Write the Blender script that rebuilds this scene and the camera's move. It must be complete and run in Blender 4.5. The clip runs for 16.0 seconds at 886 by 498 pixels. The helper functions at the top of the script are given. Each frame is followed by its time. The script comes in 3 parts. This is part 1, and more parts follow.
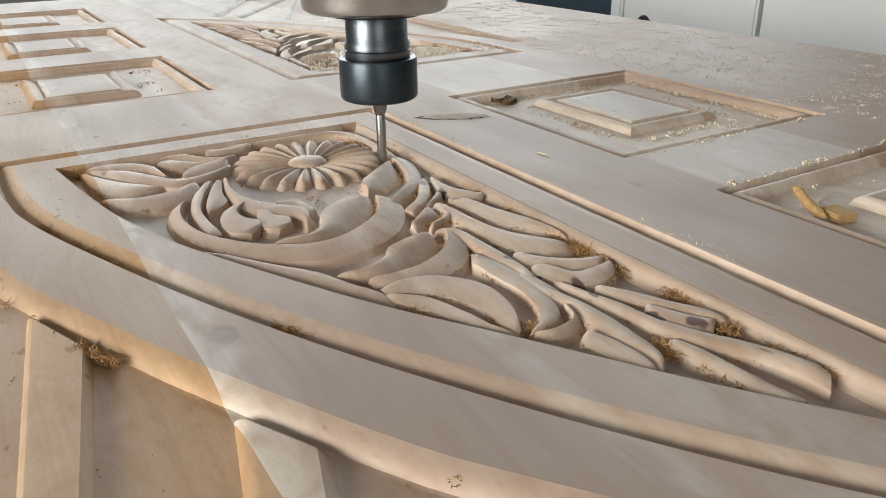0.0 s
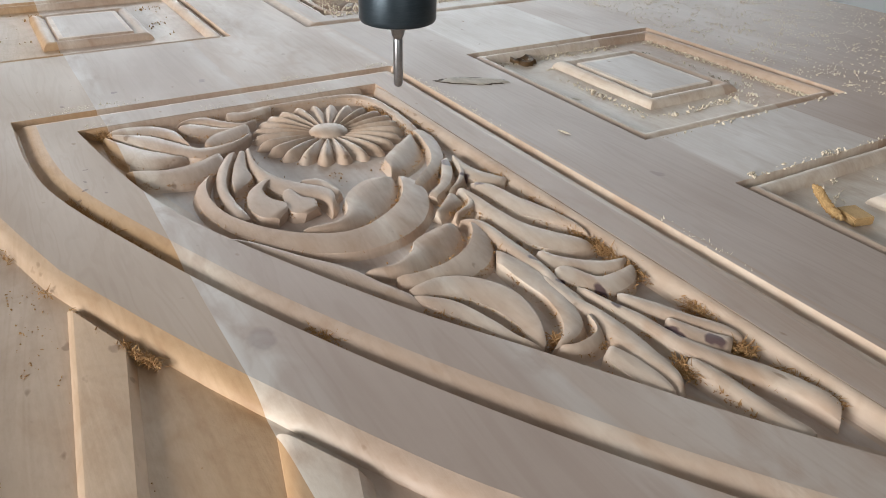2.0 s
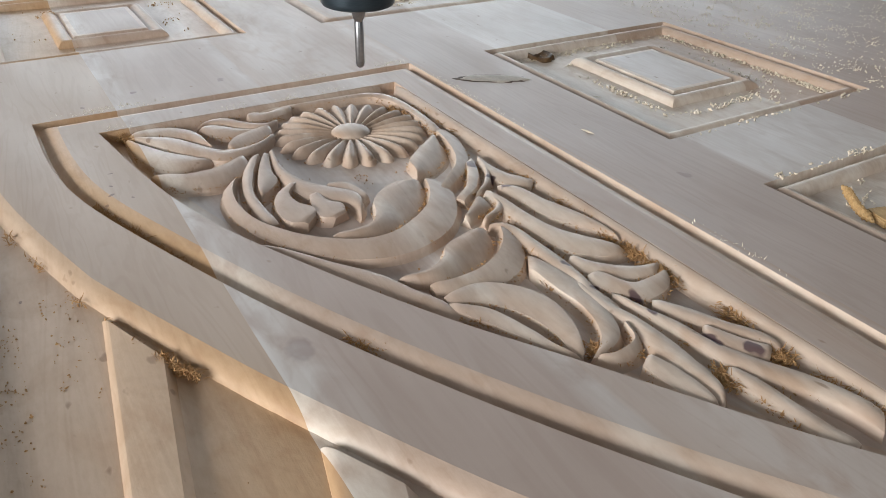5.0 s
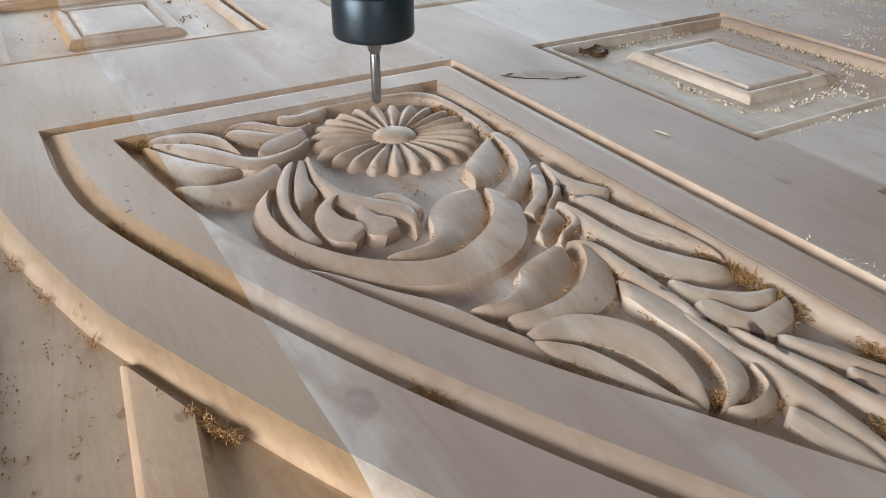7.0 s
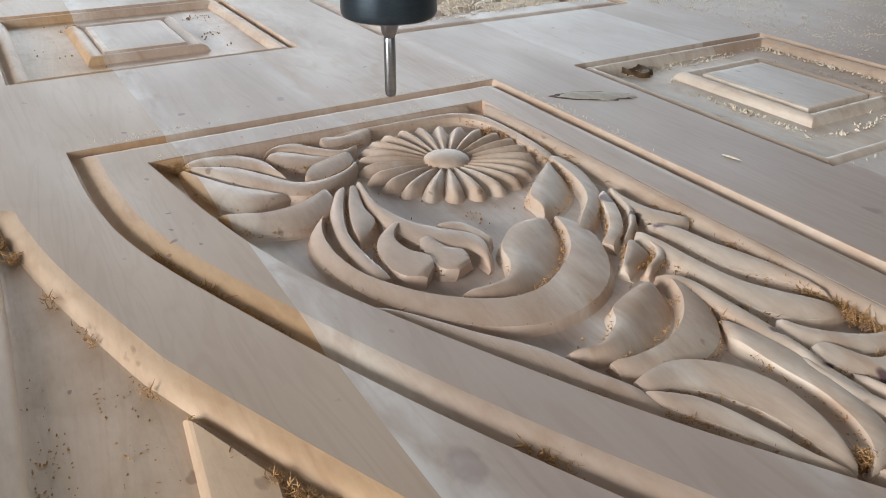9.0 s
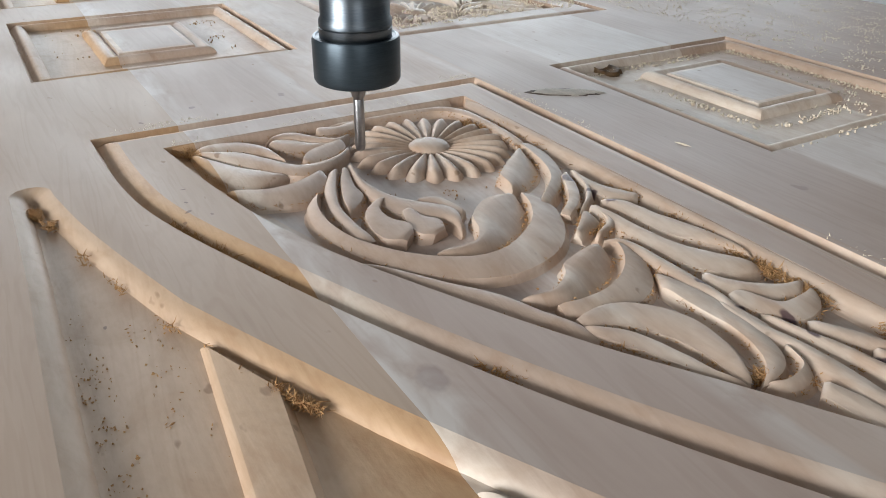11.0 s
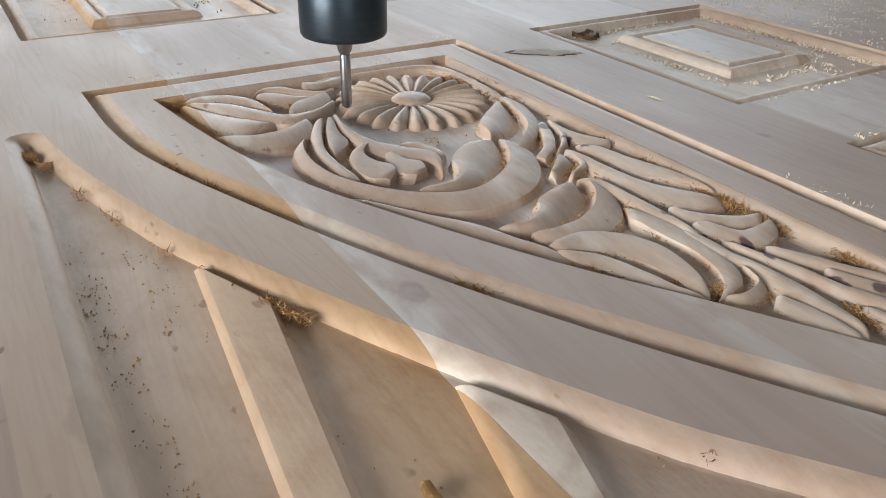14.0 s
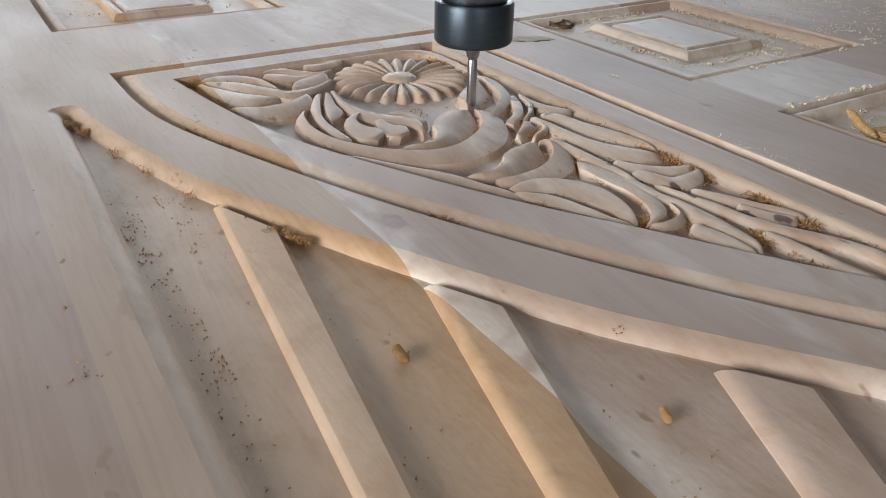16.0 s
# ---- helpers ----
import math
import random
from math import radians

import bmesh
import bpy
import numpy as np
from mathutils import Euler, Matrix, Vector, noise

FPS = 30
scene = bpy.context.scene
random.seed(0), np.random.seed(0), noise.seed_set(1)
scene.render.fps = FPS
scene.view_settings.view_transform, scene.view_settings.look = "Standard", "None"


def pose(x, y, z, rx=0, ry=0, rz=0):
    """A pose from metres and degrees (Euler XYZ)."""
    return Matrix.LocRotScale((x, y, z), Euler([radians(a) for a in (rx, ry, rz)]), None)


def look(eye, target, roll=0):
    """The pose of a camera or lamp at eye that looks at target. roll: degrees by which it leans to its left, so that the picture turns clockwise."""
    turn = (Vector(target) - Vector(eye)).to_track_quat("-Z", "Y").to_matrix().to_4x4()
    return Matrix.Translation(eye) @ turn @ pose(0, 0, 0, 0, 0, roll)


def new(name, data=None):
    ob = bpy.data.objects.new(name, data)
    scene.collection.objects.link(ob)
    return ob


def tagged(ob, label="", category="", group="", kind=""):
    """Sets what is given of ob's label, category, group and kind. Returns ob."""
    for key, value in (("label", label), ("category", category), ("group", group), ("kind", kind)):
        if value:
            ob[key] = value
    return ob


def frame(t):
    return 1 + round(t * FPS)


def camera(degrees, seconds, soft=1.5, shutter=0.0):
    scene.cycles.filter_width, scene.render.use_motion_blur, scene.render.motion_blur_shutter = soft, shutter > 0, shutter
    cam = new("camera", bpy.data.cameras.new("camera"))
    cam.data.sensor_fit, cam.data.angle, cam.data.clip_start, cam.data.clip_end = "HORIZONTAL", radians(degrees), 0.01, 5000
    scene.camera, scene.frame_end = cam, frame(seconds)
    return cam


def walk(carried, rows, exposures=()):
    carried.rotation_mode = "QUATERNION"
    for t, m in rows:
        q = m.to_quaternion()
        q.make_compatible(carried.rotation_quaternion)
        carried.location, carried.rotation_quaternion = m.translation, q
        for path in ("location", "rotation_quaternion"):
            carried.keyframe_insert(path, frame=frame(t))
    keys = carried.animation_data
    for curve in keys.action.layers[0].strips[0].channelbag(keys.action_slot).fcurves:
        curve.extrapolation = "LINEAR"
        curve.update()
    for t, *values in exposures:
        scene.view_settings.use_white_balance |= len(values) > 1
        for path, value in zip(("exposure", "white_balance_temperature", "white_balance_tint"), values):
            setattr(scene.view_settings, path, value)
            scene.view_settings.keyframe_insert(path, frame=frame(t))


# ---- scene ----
from mathutils.geometry import tessellate_polygon

cam = camera(60.1, 16.0, soft=0.85)
PATH = [
    (0, (-0.265, -0.547, 0.143), (0.677, 1.022, -0.666), -0.8),
    (0.5, (-0.266, -0.542, 0.162), (0.673, 0.981, -0.731), -0.5),
    (1, (-0.271, -0.535, 0.174), (0.655, 0.97, -0.762), 0.2),
    (1.5, (-0.271, -0.534, 0.18), (0.633, 0.943, -0.82), 1.0),
    (2, (-0.272, -0.531, 0.18), (0.628, 0.944, -0.826), 1.4),
    (2.5, (-0.276, -0.529, 0.185), (0.637, 0.944, -0.813), 1.5),
    (3, (-0.281, -0.522, 0.185), (0.607, 0.96, -0.822), 1.3),
    (3.5, (-0.279, -0.52, 0.188), (0.605, 0.958, -0.83), 1.3),
    (6, (-0.283, -0.515, 0.185), (0.61, 0.943, -0.853), 1.0),
    (6.5, (-0.28, -0.494, 0.181), (0.582, 0.983, -0.855), 0.5),
    (7, (-0.277, -0.462, 0.165), (0.59, 1.018, -0.864), 0.2),
    (7.5, (-0.279, -0.441, 0.161), (0.598, 1.04, -0.857), 0.6),
    (8, (-0.283, -0.428, 0.157), (0.615, 1.052, -0.845), 0.9),
    (8.5, (-0.29, -0.423, 0.157), (0.619, 1.064, -0.825), 0.9),
    (9, (-0.294, -0.421, 0.156), (0.61, 1.066, -0.829), 0.8),
    (9.2, (-0.3, -0.435, 0.147), (0.598, 1.057, -0.836), 0.9),
    (11.3, (-0.318, -0.474, 0.165), (0.593, 1.021, -0.8), 0.8),
    (11.5, (-0.323, -0.477, 0.165), (0.587, 1.017, -0.804), 0.8),
    (12, (-0.326, -0.482, 0.164), (0.579, 1.014, -0.807), 0.9),
    (12.5, (-0.325, -0.483, 0.164), (0.59, 1.005, -0.811), 1.1),
    (13, (-0.325, -0.487, 0.159), (0.615, 0.98, -0.822), 1.4),
    (13.5, (-0.327, -0.493, 0.155), (0.614, 0.968, -0.834), 1.6),
    (14, (-0.325, -0.495, 0.152), (0.613, 0.966, -0.841), 1.4),
    (14.5, (-0.325, -0.495, 0.151), (0.614, 0.961, -0.847), 1.3),
    (15, (-0.337, -0.534, 0.15), (0.609, 0.909, -0.862), 1.5),
    (15.5, (-0.349, -0.555, 0.156), (0.583, 0.909, -0.838), 0.9),
    (16, (-0.35, -0.56, 0.157), (0.58, 0.912, -0.827), 0.9),
]
walk(cam, [(t, look(eye, target, roll)) for t, eye, target, roll in PATH], [(0.0, -0.42, 7000, 10), (1.5, -0.40, 6700, 10), (7.0, -0.40, 6420, 10), (12.0, -0.40, 6450, 10), (14.5, -0.43, 6450, 11), (15.3, -0.52, 6480, 12), (16.0, -0.54, 6450, 12)])

# ---- world and light ----
world = bpy.data.worlds.new("world")
scene.world = world
world.use_nodes = True
wn, wl = world.node_tree.nodes, world.node_tree.links
sky = wn.new("ShaderNodeTexSky")
sky.sky_type, sky.sun_disc = "NISHITA", False
sky.sun_elevation, sky.sun_rotation = radians(40), radians(-80)
wl.new(sky.outputs[0], wn["Background"].inputs[0])
wn["Background"].inputs[1].default_value = 0.10
scene.view_settings.exposure = 0.0


def area_lamp(name, place, target, width, height, watts, colour):
    lamp = bpy.data.lights.new(name, "AREA")
    lamp.shape, lamp.size, lamp.size_y, lamp.energy, lamp.color = "RECTANGLE", width, height, watts, colour
    ob = new(name, lamp)
    ob.matrix_world = look(place, target)
    return ob


area_lamp("daylight_west", (-2.98, -0.6, 0.66), (0, -0.2, 0.0), 1.8, 0.9, 140, (1.0, 0.975, 0.94))
# Added fill from behind the camera, to brighten south-facing cuts.
area_lamp("south_fill", (-1.2, -3.98, 1.0), (-0.2, -0.2, 0.0), 1.8, 1.2, 22, (1.0, 0.965, 0.92))
area_lamp("daylight_north", (1.5, 4.98, 1.3), (1.0, 0, 0.6), 4.8, 2.0, 215, (0.86, 0.94, 1.0))
area_lamp("daylight_east", (3.98, 3.5, 1.3), (0, 1.4, 0.5), 2.6, 2.0, 82, (0.82, 0.92, 1.0))
# Added soft fill from above; the ceiling has no opening here.
area_lamp("overhead_fill", (-0.6, 0.8, 3.38), (-0.6, 0.8, 0), 2.4, 2.4, 5, (0.95, 0.97, 1.0))


# ---- materials ----
def material(name, colour, rough=0.5, metal=0.0):
    m = bpy.data.materials.new(name)
    m.use_nodes = True
    b = m.node_tree.nodes["Principled BSDF"]
    b.inputs["Base Color"].default_value = (*colour, 1)
    b.inputs["Roughness"].default_value, b.inputs["Metallic"].default_value = rough, metal
    return m


def noisy(name, colour_a, colour_b, scale, rough, metal=0.0, bump=0.0, stretch=(1, 1, 1)):
    """A material that drifts between two colours at two scales, with fine relief."""
    m = material(name, colour_a, rough, metal)
    n, l = m.node_tree.nodes, m.node_tree.links
    b = n["Principled BSDF"]
    co, mp = n.new("ShaderNodeTexCoord"), n.new("ShaderNodeMapping")
    mp.inputs["Scale"].default_value = stretch
    l.new(co.outputs["Object"], mp.inputs[0])
    big, fine = n.new("ShaderNodeTexNoise"), n.new("ShaderNodeTexNoise")
    big.inputs["Scale"].default_value, fine.inputs["Scale"].default_value = scale, scale * 9
    big.inputs["Detail"].default_value = fine.inputs["Detail"].default_value = 4
    l.new(mp.outputs[0], big.inputs[0]), l.new(mp.outputs[0], fine.inputs[0])
    mid = n.new("ShaderNodeMath")
    mid.operation = "MULTIPLY_ADD"
    mid.inputs[1].default_value = 0.5
    l.new(fine.outputs[0], mid.inputs[0])
    half = n.new("ShaderNodeMath")
    half.operation = "MULTIPLY"
    half.inputs[1].default_value = 0.5
    l.new(big.outputs[0], half.inputs[0]), l.new(half.outputs[0], mid.inputs[2])
    ramp = n.new("ShaderNodeValToRGB")
    ramp.color_ramp.elements[0].position, ramp.color_ramp.elements[1].position = 0.32, 0.68
    ramp.color_ramp.elements[0].color, ramp.color_ramp.elements[1].color = (*colour_a, 1), (*colour_b, 1)
    l.new(mid.outputs[0], ramp.inputs[0]), l.new(ramp.outputs[0], b.inputs["Base Color"])
    if bump:
        bp = n.new("ShaderNodeBump")
        bp.inputs["Strength"].default_value, bp.inputs["Distance"].default_value = bump, 0.001
        l.new(fine.outputs[0], bp.inputs["Height"]), l.new(bp.outputs[0], b.inputs["Normal"])
    return m


def wood(name, tint, heart, raw):
    """Glued-up pale boards that run along y, each with its own tone, grain, pores and stains; tint: how warm the
    surface is, with light or dimness put into it; heart: how warm its yellow heartwood is; raw: how mottled and
    tool-marked it is.
    """
    m = material(name, (0.5, 0.36, 0.25), 0.46)
    n, l = m.node_tree.nodes, m.node_tree.links
    b = n["Principled BSDF"]
    geo, sep = n.new("ShaderNodeNewGeometry"), n.new("ShaderNodeSeparateXYZ")
    pos = geo.outputs["Position"]

    def node(kind, **values):
        k = n.new(kind)
        for key, value in values.items():
            k.inputs[key.replace("_", " ")].default_value = value
        return k

    def math_node(op, a, c, d=None):
        k = n.new("ShaderNodeMath")
        k.operation = op
        for s, value in enumerate((a, c, d)):
            if value is None:
                continue
            if isinstance(value, (int, float)):
                k.inputs[s].default_value = value
            else:
                l.new(value, k.inputs[s])
        return k.outputs[0]

    def mix(fac, a, c, mode="MIX"):
        k = n.new("ShaderNodeMixRGB")
        k.blend_type = mode
        for s, value in enumerate((fac, a, c)):
            if isinstance(value, tuple):
                k.inputs[s].default_value = value
            elif isinstance(value, (int, float)):
                k.inputs[s].default_value = value
            else:
                l.new(value, k.inputs[s])
        return k.outputs[0]

    def noise_at(scale, detail, stretch, distort=0.0):
        mp, tx = n.new("ShaderNodeMapping"), n.new("ShaderNodeTexNoise")
        mp.inputs["Scale"].default_value = stretch
        tx.inputs["Scale"].default_value, tx.inputs["Detail"].default_value, tx.inputs["Distortion"].default_value = scale, detail, distort
        l.new(pos, mp.inputs[0]), l.new(mp.outputs[0], tx.inputs[0])
        return tx.outputs[0]

    def ramp(value, stops, constant=False):
        k = n.new("ShaderNodeValToRGB")
        k.color_ramp.interpolation = "CONSTANT" if constant else "LINEAR"
        e = k.color_ramp.elements
        while len(e) < len(stops):
            e.new(0.5)
        for s, (p, c) in zip(e, stops):
            s.position, s.color = p, (*c, 1)
        l.new(value, k.inputs[0])
        return k.outputs[0]

    l.new(pos, sep.inputs[0])
    wander = noise_at(3.0, 2, (1, 1.2, 1))
    x = math_node("MULTIPLY_ADD", wander, 0.008, sep.outputs[0])
    across = math_node("ADD", x, 0.496)  # 0 at the blank's long edge; the boards lie side by side
    boards = ramp(across, [(0.0, (0.470, 0.374, 0.320)), (0.158, (0.530, 0.424, 0.338)), (0.281, (0.492, 0.400, 0.347)), (0.378, (0.507, 0.396, 0.325)), (0.502, (0.492, 0.410, 0.360)),
                            (0.580, (0.585, 0.525, 0.482)), (0.702, (0.480, 0.385, 0.325)), (0.825, (0.522, 0.430, 0.372))], True)
    # pale sapwood streaks beside the glue lines; the 0.405-0.45 band also paints in sky sheen
    pale = ramp(across, [(0.0, (0, 0, 0)), (0.262, (0, 0, 0)), (0.270, (1, 1, 1)), (0.290, (0.9, 0.9, 0.9)), (0.298, (0.3, 0.3, 0.3)), (0.306, (0, 0, 0)), (0.364, (0, 0, 0)), (0.377, (0.75, 0.75, 0.75)), (0.381, (0.2, 0.2, 0.2)), (0.405, (0.55, 0.55, 0.55)), (0.45, (0.5, 0.5, 0.5)),
                          (0.484, (0, 0, 0)), (0.498, (0.7, 0.7, 0.7)), (0.502, (0, 0, 0)), (0.579, (0.0, 0.0, 0.0)), (0.582, (0.7, 0.7, 0.7)), (0.70, (0.5, 0.5, 0.5)), (0.702, (0, 0, 0))])
    seam = math_node("GREATER_THAN", across, 0.281)  # a crisp glue line
    inside = math_node("MAXIMUM", seam, math_node("LESS_THAN", across, 0.250))
    pale = math_node("MULTIPLY", pale, inside)
    patchy = math_node("MULTIPLY", pale, ramp(noise_at(38, 6, (1.2, 0.55, 1), 1.2), [(0.36, (0.15, 0.15, 0.15)), (0.56, (1, 1, 1))]))
    near_end = ramp(math_node("ADD", sep.outputs[1], 0.6), [(0.44, (1, 1, 1)), (0.5, (0.65, 0.65, 0.65))])
    colour = mix(math_node("MULTIPLY", patchy, near_end), boards, (0.72, 0.69, 0.66, 1))
    # yellow heart streak on the other side of the glue line
    yellow = ramp(across, [(0.0, (0, 0, 0)), (0.215, (0, 0, 0)), (0.252, (0.6, 0.6, 0.6)), (0.292, (1, 1, 1)), (0.30, (0, 0, 0))])
    colour = mix(math_node("MULTIPLY", math_node("MULTIPLY", yellow, math_node("SUBTRACT", 1.0, seam)), math_node("MULTIPLY", noise_at(9, 3, (1, 0.4, 1)), heart)), colour, (0.50, 0.30, 0.125, 1))
    colour = mix(1.0, colour, (*tint, 1), "MULTIPLY")
    # broad drift, cathedral figure, fibres
    colour = mix(0.5, colour, ramp(noise_at(16, 6, (1.2, 0.6, 1), 0.8), [(0.3, (0.84, 0.79, 0.75)), (0.7, (1.1, 1.09, 1.08))]), "MULTIPLY")
    figure = noise_at(5.0, 3, (5.5, 0.55, 2), 2.2)
    rings = math_node("SINE", math_node("MULTIPLY", figure, 40.0), 0.0)
    colour = mix(0.2, colour, ramp(math_node("MULTIPLY_ADD", rings, 0.5, 0.5), [(0.0, (0.80, 0.72, 0.66)), (0.5, (1.02, 1.02, 1.02))]), "MULTIPLY")
    fibre = noise_at(420, 3, (1.0, 0.045, 0.5))
    colour = mix(0.13, colour, ramp(fibre, [(0.32, (0.80, 0.75, 0.70)), (0.62, (1.06, 1.06, 1.06))]), "MULTIPLY")
    specks = noise_at(130, 2, (1, 0.5, 1))
    colour = mix(ramp(specks, [(0.72, (0, 0, 0)), (0.77, (0.6, 0.6, 0.6))]), colour, (0.25, 0.15, 0.09, 1))

    # raw cuts: torn, browner grain beside pale clean-cut patches
    if raw:
        colour = mix(0.3, colour, ramp(noise_at(55, 5, (1, 0.7, 1), 1.0), [(0.34, (0.74, 0.60, 0.47)), (0.47, (1.0, 0.99, 0.97)), (0.64, (1.14, 1.16, 1.20))]), "MULTIPLY")
        colour = mix(0.1, colour, ramp(noise_at(480, 3, (1, 0.35, 1)), [(0.36, (0.66, 0.52, 0.40)), (0.55, (1.05, 1.05, 1.05))]), "MULTIPLY")

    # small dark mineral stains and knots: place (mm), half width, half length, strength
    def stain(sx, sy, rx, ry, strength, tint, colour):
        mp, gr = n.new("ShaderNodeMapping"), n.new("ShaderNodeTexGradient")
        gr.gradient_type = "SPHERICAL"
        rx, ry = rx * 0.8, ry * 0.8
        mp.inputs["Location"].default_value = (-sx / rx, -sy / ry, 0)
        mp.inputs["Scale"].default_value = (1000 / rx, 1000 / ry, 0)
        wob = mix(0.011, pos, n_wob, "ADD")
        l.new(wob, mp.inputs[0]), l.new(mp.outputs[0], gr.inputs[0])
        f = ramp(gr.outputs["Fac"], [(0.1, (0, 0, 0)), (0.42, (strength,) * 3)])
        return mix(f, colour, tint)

    wob_tx = n.new("ShaderNodeTexNoise")
    wob_tx.inputs["Scale"].default_value = 90
    l.new(pos, wob_tx.inputs[0])
    n_wob = wob_tx.outputs["Color"]
    purple, brown = (0.11, 0.06, 0.07, 1), (0.16, 0.085, 0.04, 1)
    for sx, sy, rx, ry, s in ((-202, -288, 9, 11, 0.26), (46, -246, 5, 6, 0.25), (-231, 20, 3, 4, 0.5), (-196, 35, 3, 4, 0.5), (-135, 35, 5, 5, 0.35), (-292, -190, 2, 2, 0.6), (-333, -250, 1.6, 2.4, 0.6), (-236, -91, 2.2, 1.6, 0.6), (-238, -108, 1.8, 1.4, 0.6), (-240, -118, 2.4, 1.6, 0.6), (-232, -125, 1.6, 1.2, 0.5), (-243, -127, 1.8, 1.4, 0.5)):
        colour = stain(sx, sy, rx, ry, s, purple, colour)
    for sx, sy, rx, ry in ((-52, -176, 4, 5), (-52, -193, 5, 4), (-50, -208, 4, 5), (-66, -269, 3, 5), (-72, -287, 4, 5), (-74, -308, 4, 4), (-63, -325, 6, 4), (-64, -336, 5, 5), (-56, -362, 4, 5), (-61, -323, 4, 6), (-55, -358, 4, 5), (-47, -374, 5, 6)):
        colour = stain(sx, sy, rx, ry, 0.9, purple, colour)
    for sx, sy, rx, ry in ((-341, -390, 3, 6), (-340, -372, 2, 9), (-337, -330, 2, 8), (-315, -300, 7, 30)):
        colour = stain(sx, sy, rx, ry, 0.2, brown, colour)
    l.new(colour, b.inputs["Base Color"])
    l.new(ramp(noise_at(30, 4, (1, 0.3, 1)), [(0.3, (0.46, 0.46, 0.46)), (0.7, (0.60, 0.60, 0.60))]), b.inputs["Roughness"])
    bp = n.new("ShaderNodeBump")
    bp.inputs["Strength"].default_value, bp.inputs["Distance"].default_value = 0.08 + 0.09 * raw, 0.0006
    l.new(math_node("MULTIPLY_ADD", noise_at(330, 4, (1, 0.8, 0.6)), 1.6 * raw, fibre), bp.inputs["Height"])
    l.new(bp.outputs[0], b.inputs["Normal"])
    return m


# Tints also paint in light: face dimmed, cuts brightened and warmed, panel ground bluish.
WOOD = wood("sanded_dim_wood", (0.92, 0.91, 0.91), 0.2, 0.0)
GROUND_WOOD = wood("cut_sheen_wood", (1.06, 1.07, 1.09), 0.6, 0.5)
CUT_WOOD = wood("fresh_cut_lit_wood", (1.10, 1.055, 0.985), 1.25, 1.0)
STEEL = noisy("brushed_steel", (0.55, 0.55, 0.55), (0.7, 0.7, 0.7), 30, 0.3, 1.0, 0.05, (1, 1, 20))
BLACK_STEEL = noisy("blued_steel", (0.030, 0.046, 0.060), (0.052, 0.072, 0.09), 30, 0.34, 0.6, 0.03, (1, 1, 12))
HOLDER = noisy("ground_steel", (0.10, 0.125, 0.15), (0.17, 0.195, 0.22), 30, 0.34, 1.0, 0.03, (1, 1, 14))
CARBIDE = noisy("carbide", (0.3, 0.31, 0.33), (0.42, 0.43, 0.45), 90, 0.28, 1.0, 0.03, (1, 1, 4))
SAWDUST = noisy("sawdust", (0.68, 0.58, 0.44), (0.84, 0.77, 0.66), 120, 0.9, 0, 0.3)
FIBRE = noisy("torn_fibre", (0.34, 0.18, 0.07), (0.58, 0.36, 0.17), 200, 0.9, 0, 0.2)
WHITE_PAINT = noisy("white_enamel", (0.80, 0.84, 0.86), (0.85, 0.88, 0.90), 3, 0.4, 0, 0.02)
DARK_PAINT = noisy("dark_blue_enamel", (0.02, 0.045, 0.07), (0.03, 0.06, 0.09), 5, 0.35, 0, 0.02)
WALL = noisy("plaster", (0.24, 0.24, 0.235), (0.30, 0.30, 0.295), 2, 0.9, 0, 0.1)
CONCRETE = noisy("concrete", (0.26, 0.25, 0.24), (0.36, 0.35, 0.33), 3, 0.8, 0, 0.2)
RUBBER = noisy("black_rubber", (0.015, 0.015, 0.016), (0.03, 0.03, 0.03), 40, 0.7, 0, 0.1)


# ---- mesh helpers ----
def mesh_of(name, verts, faces, mat, smooth=False):
    me = bpy.data.meshes.new(name)
    me.from_pydata([tuple(v) for v in verts], [], faces)
    me.materials.append(mat)
    if smooth:
        me.polygons.foreach_set("use_smooth", [True] * len(me.polygons))
    me.update()
    return me


def part(name, me, parent, label=""):
    ob = new(name, me)
    ob.parent = parent
    return tagged(ob, label)


def spline(points, n, closed=False):
    """Catmull-Rom through points, n steps a span."""
    p = [Vector(q) for q in points]
    out, m = [], len(p)
    for i in range(m if closed else m - 1):
        a = p[(i - 1) % m] if closed or i else p[0] * 2 - p[1]
        b, c = p[i], p[(i + 1) % m]
        d = p[(i + 2) % m] if closed or i + 2 < m else p[-1] * 2 - p[-2]
        for k in range(n):
            t = k / n
            out.append(b + 0.5 * t * ((c - a) + t * ((2 * a - 5 * b + 4 * c - d) + t * (3 * (b - c) + d - a))))
    return out if closed else out + [p[-1]]


def resample(line, n):
    d = [0.0]
    for a, b in zip(line, line[1:]):
        d.append(d[-1] + (b - a).length)
    out, j = [], 0
    for k in range(n):
        s = d[-1] * k / (n - 1)
        while j < len(d) - 2 and d[j + 1] < s:
            j += 1
        f = (s - d[j]) / max(d[j + 1] - d[j], 1e-9)
        out.append(line[j].lerp(line[j + 1], f))
    return out


def inset(loop, s):
    """A closed outline (counter-clockwise) moved inwards by s, with mitred corners."""
    out, m = [], len(loop)
    for i in range(m):
        a, b, c = loop[i - 1], loop[i], loop[(i + 1) % m]
        u, v = (b - a).normalized(), (c - b).normalized()
        nu, nv = Vector((-u.y, u.x)), Vector((-v.y, v.x))
        mid = (nu + nv).normalized()
        out.append(b + mid * s / max(mid.dot(nu), 0.25))
    return out


def split_edges(loop, counts):
    out = []
    for a, c, n in zip(loop, loop[1:] + loop[:1], counts):
        out += [a.lerp(c, k / n) for k in range(n)]
    return out


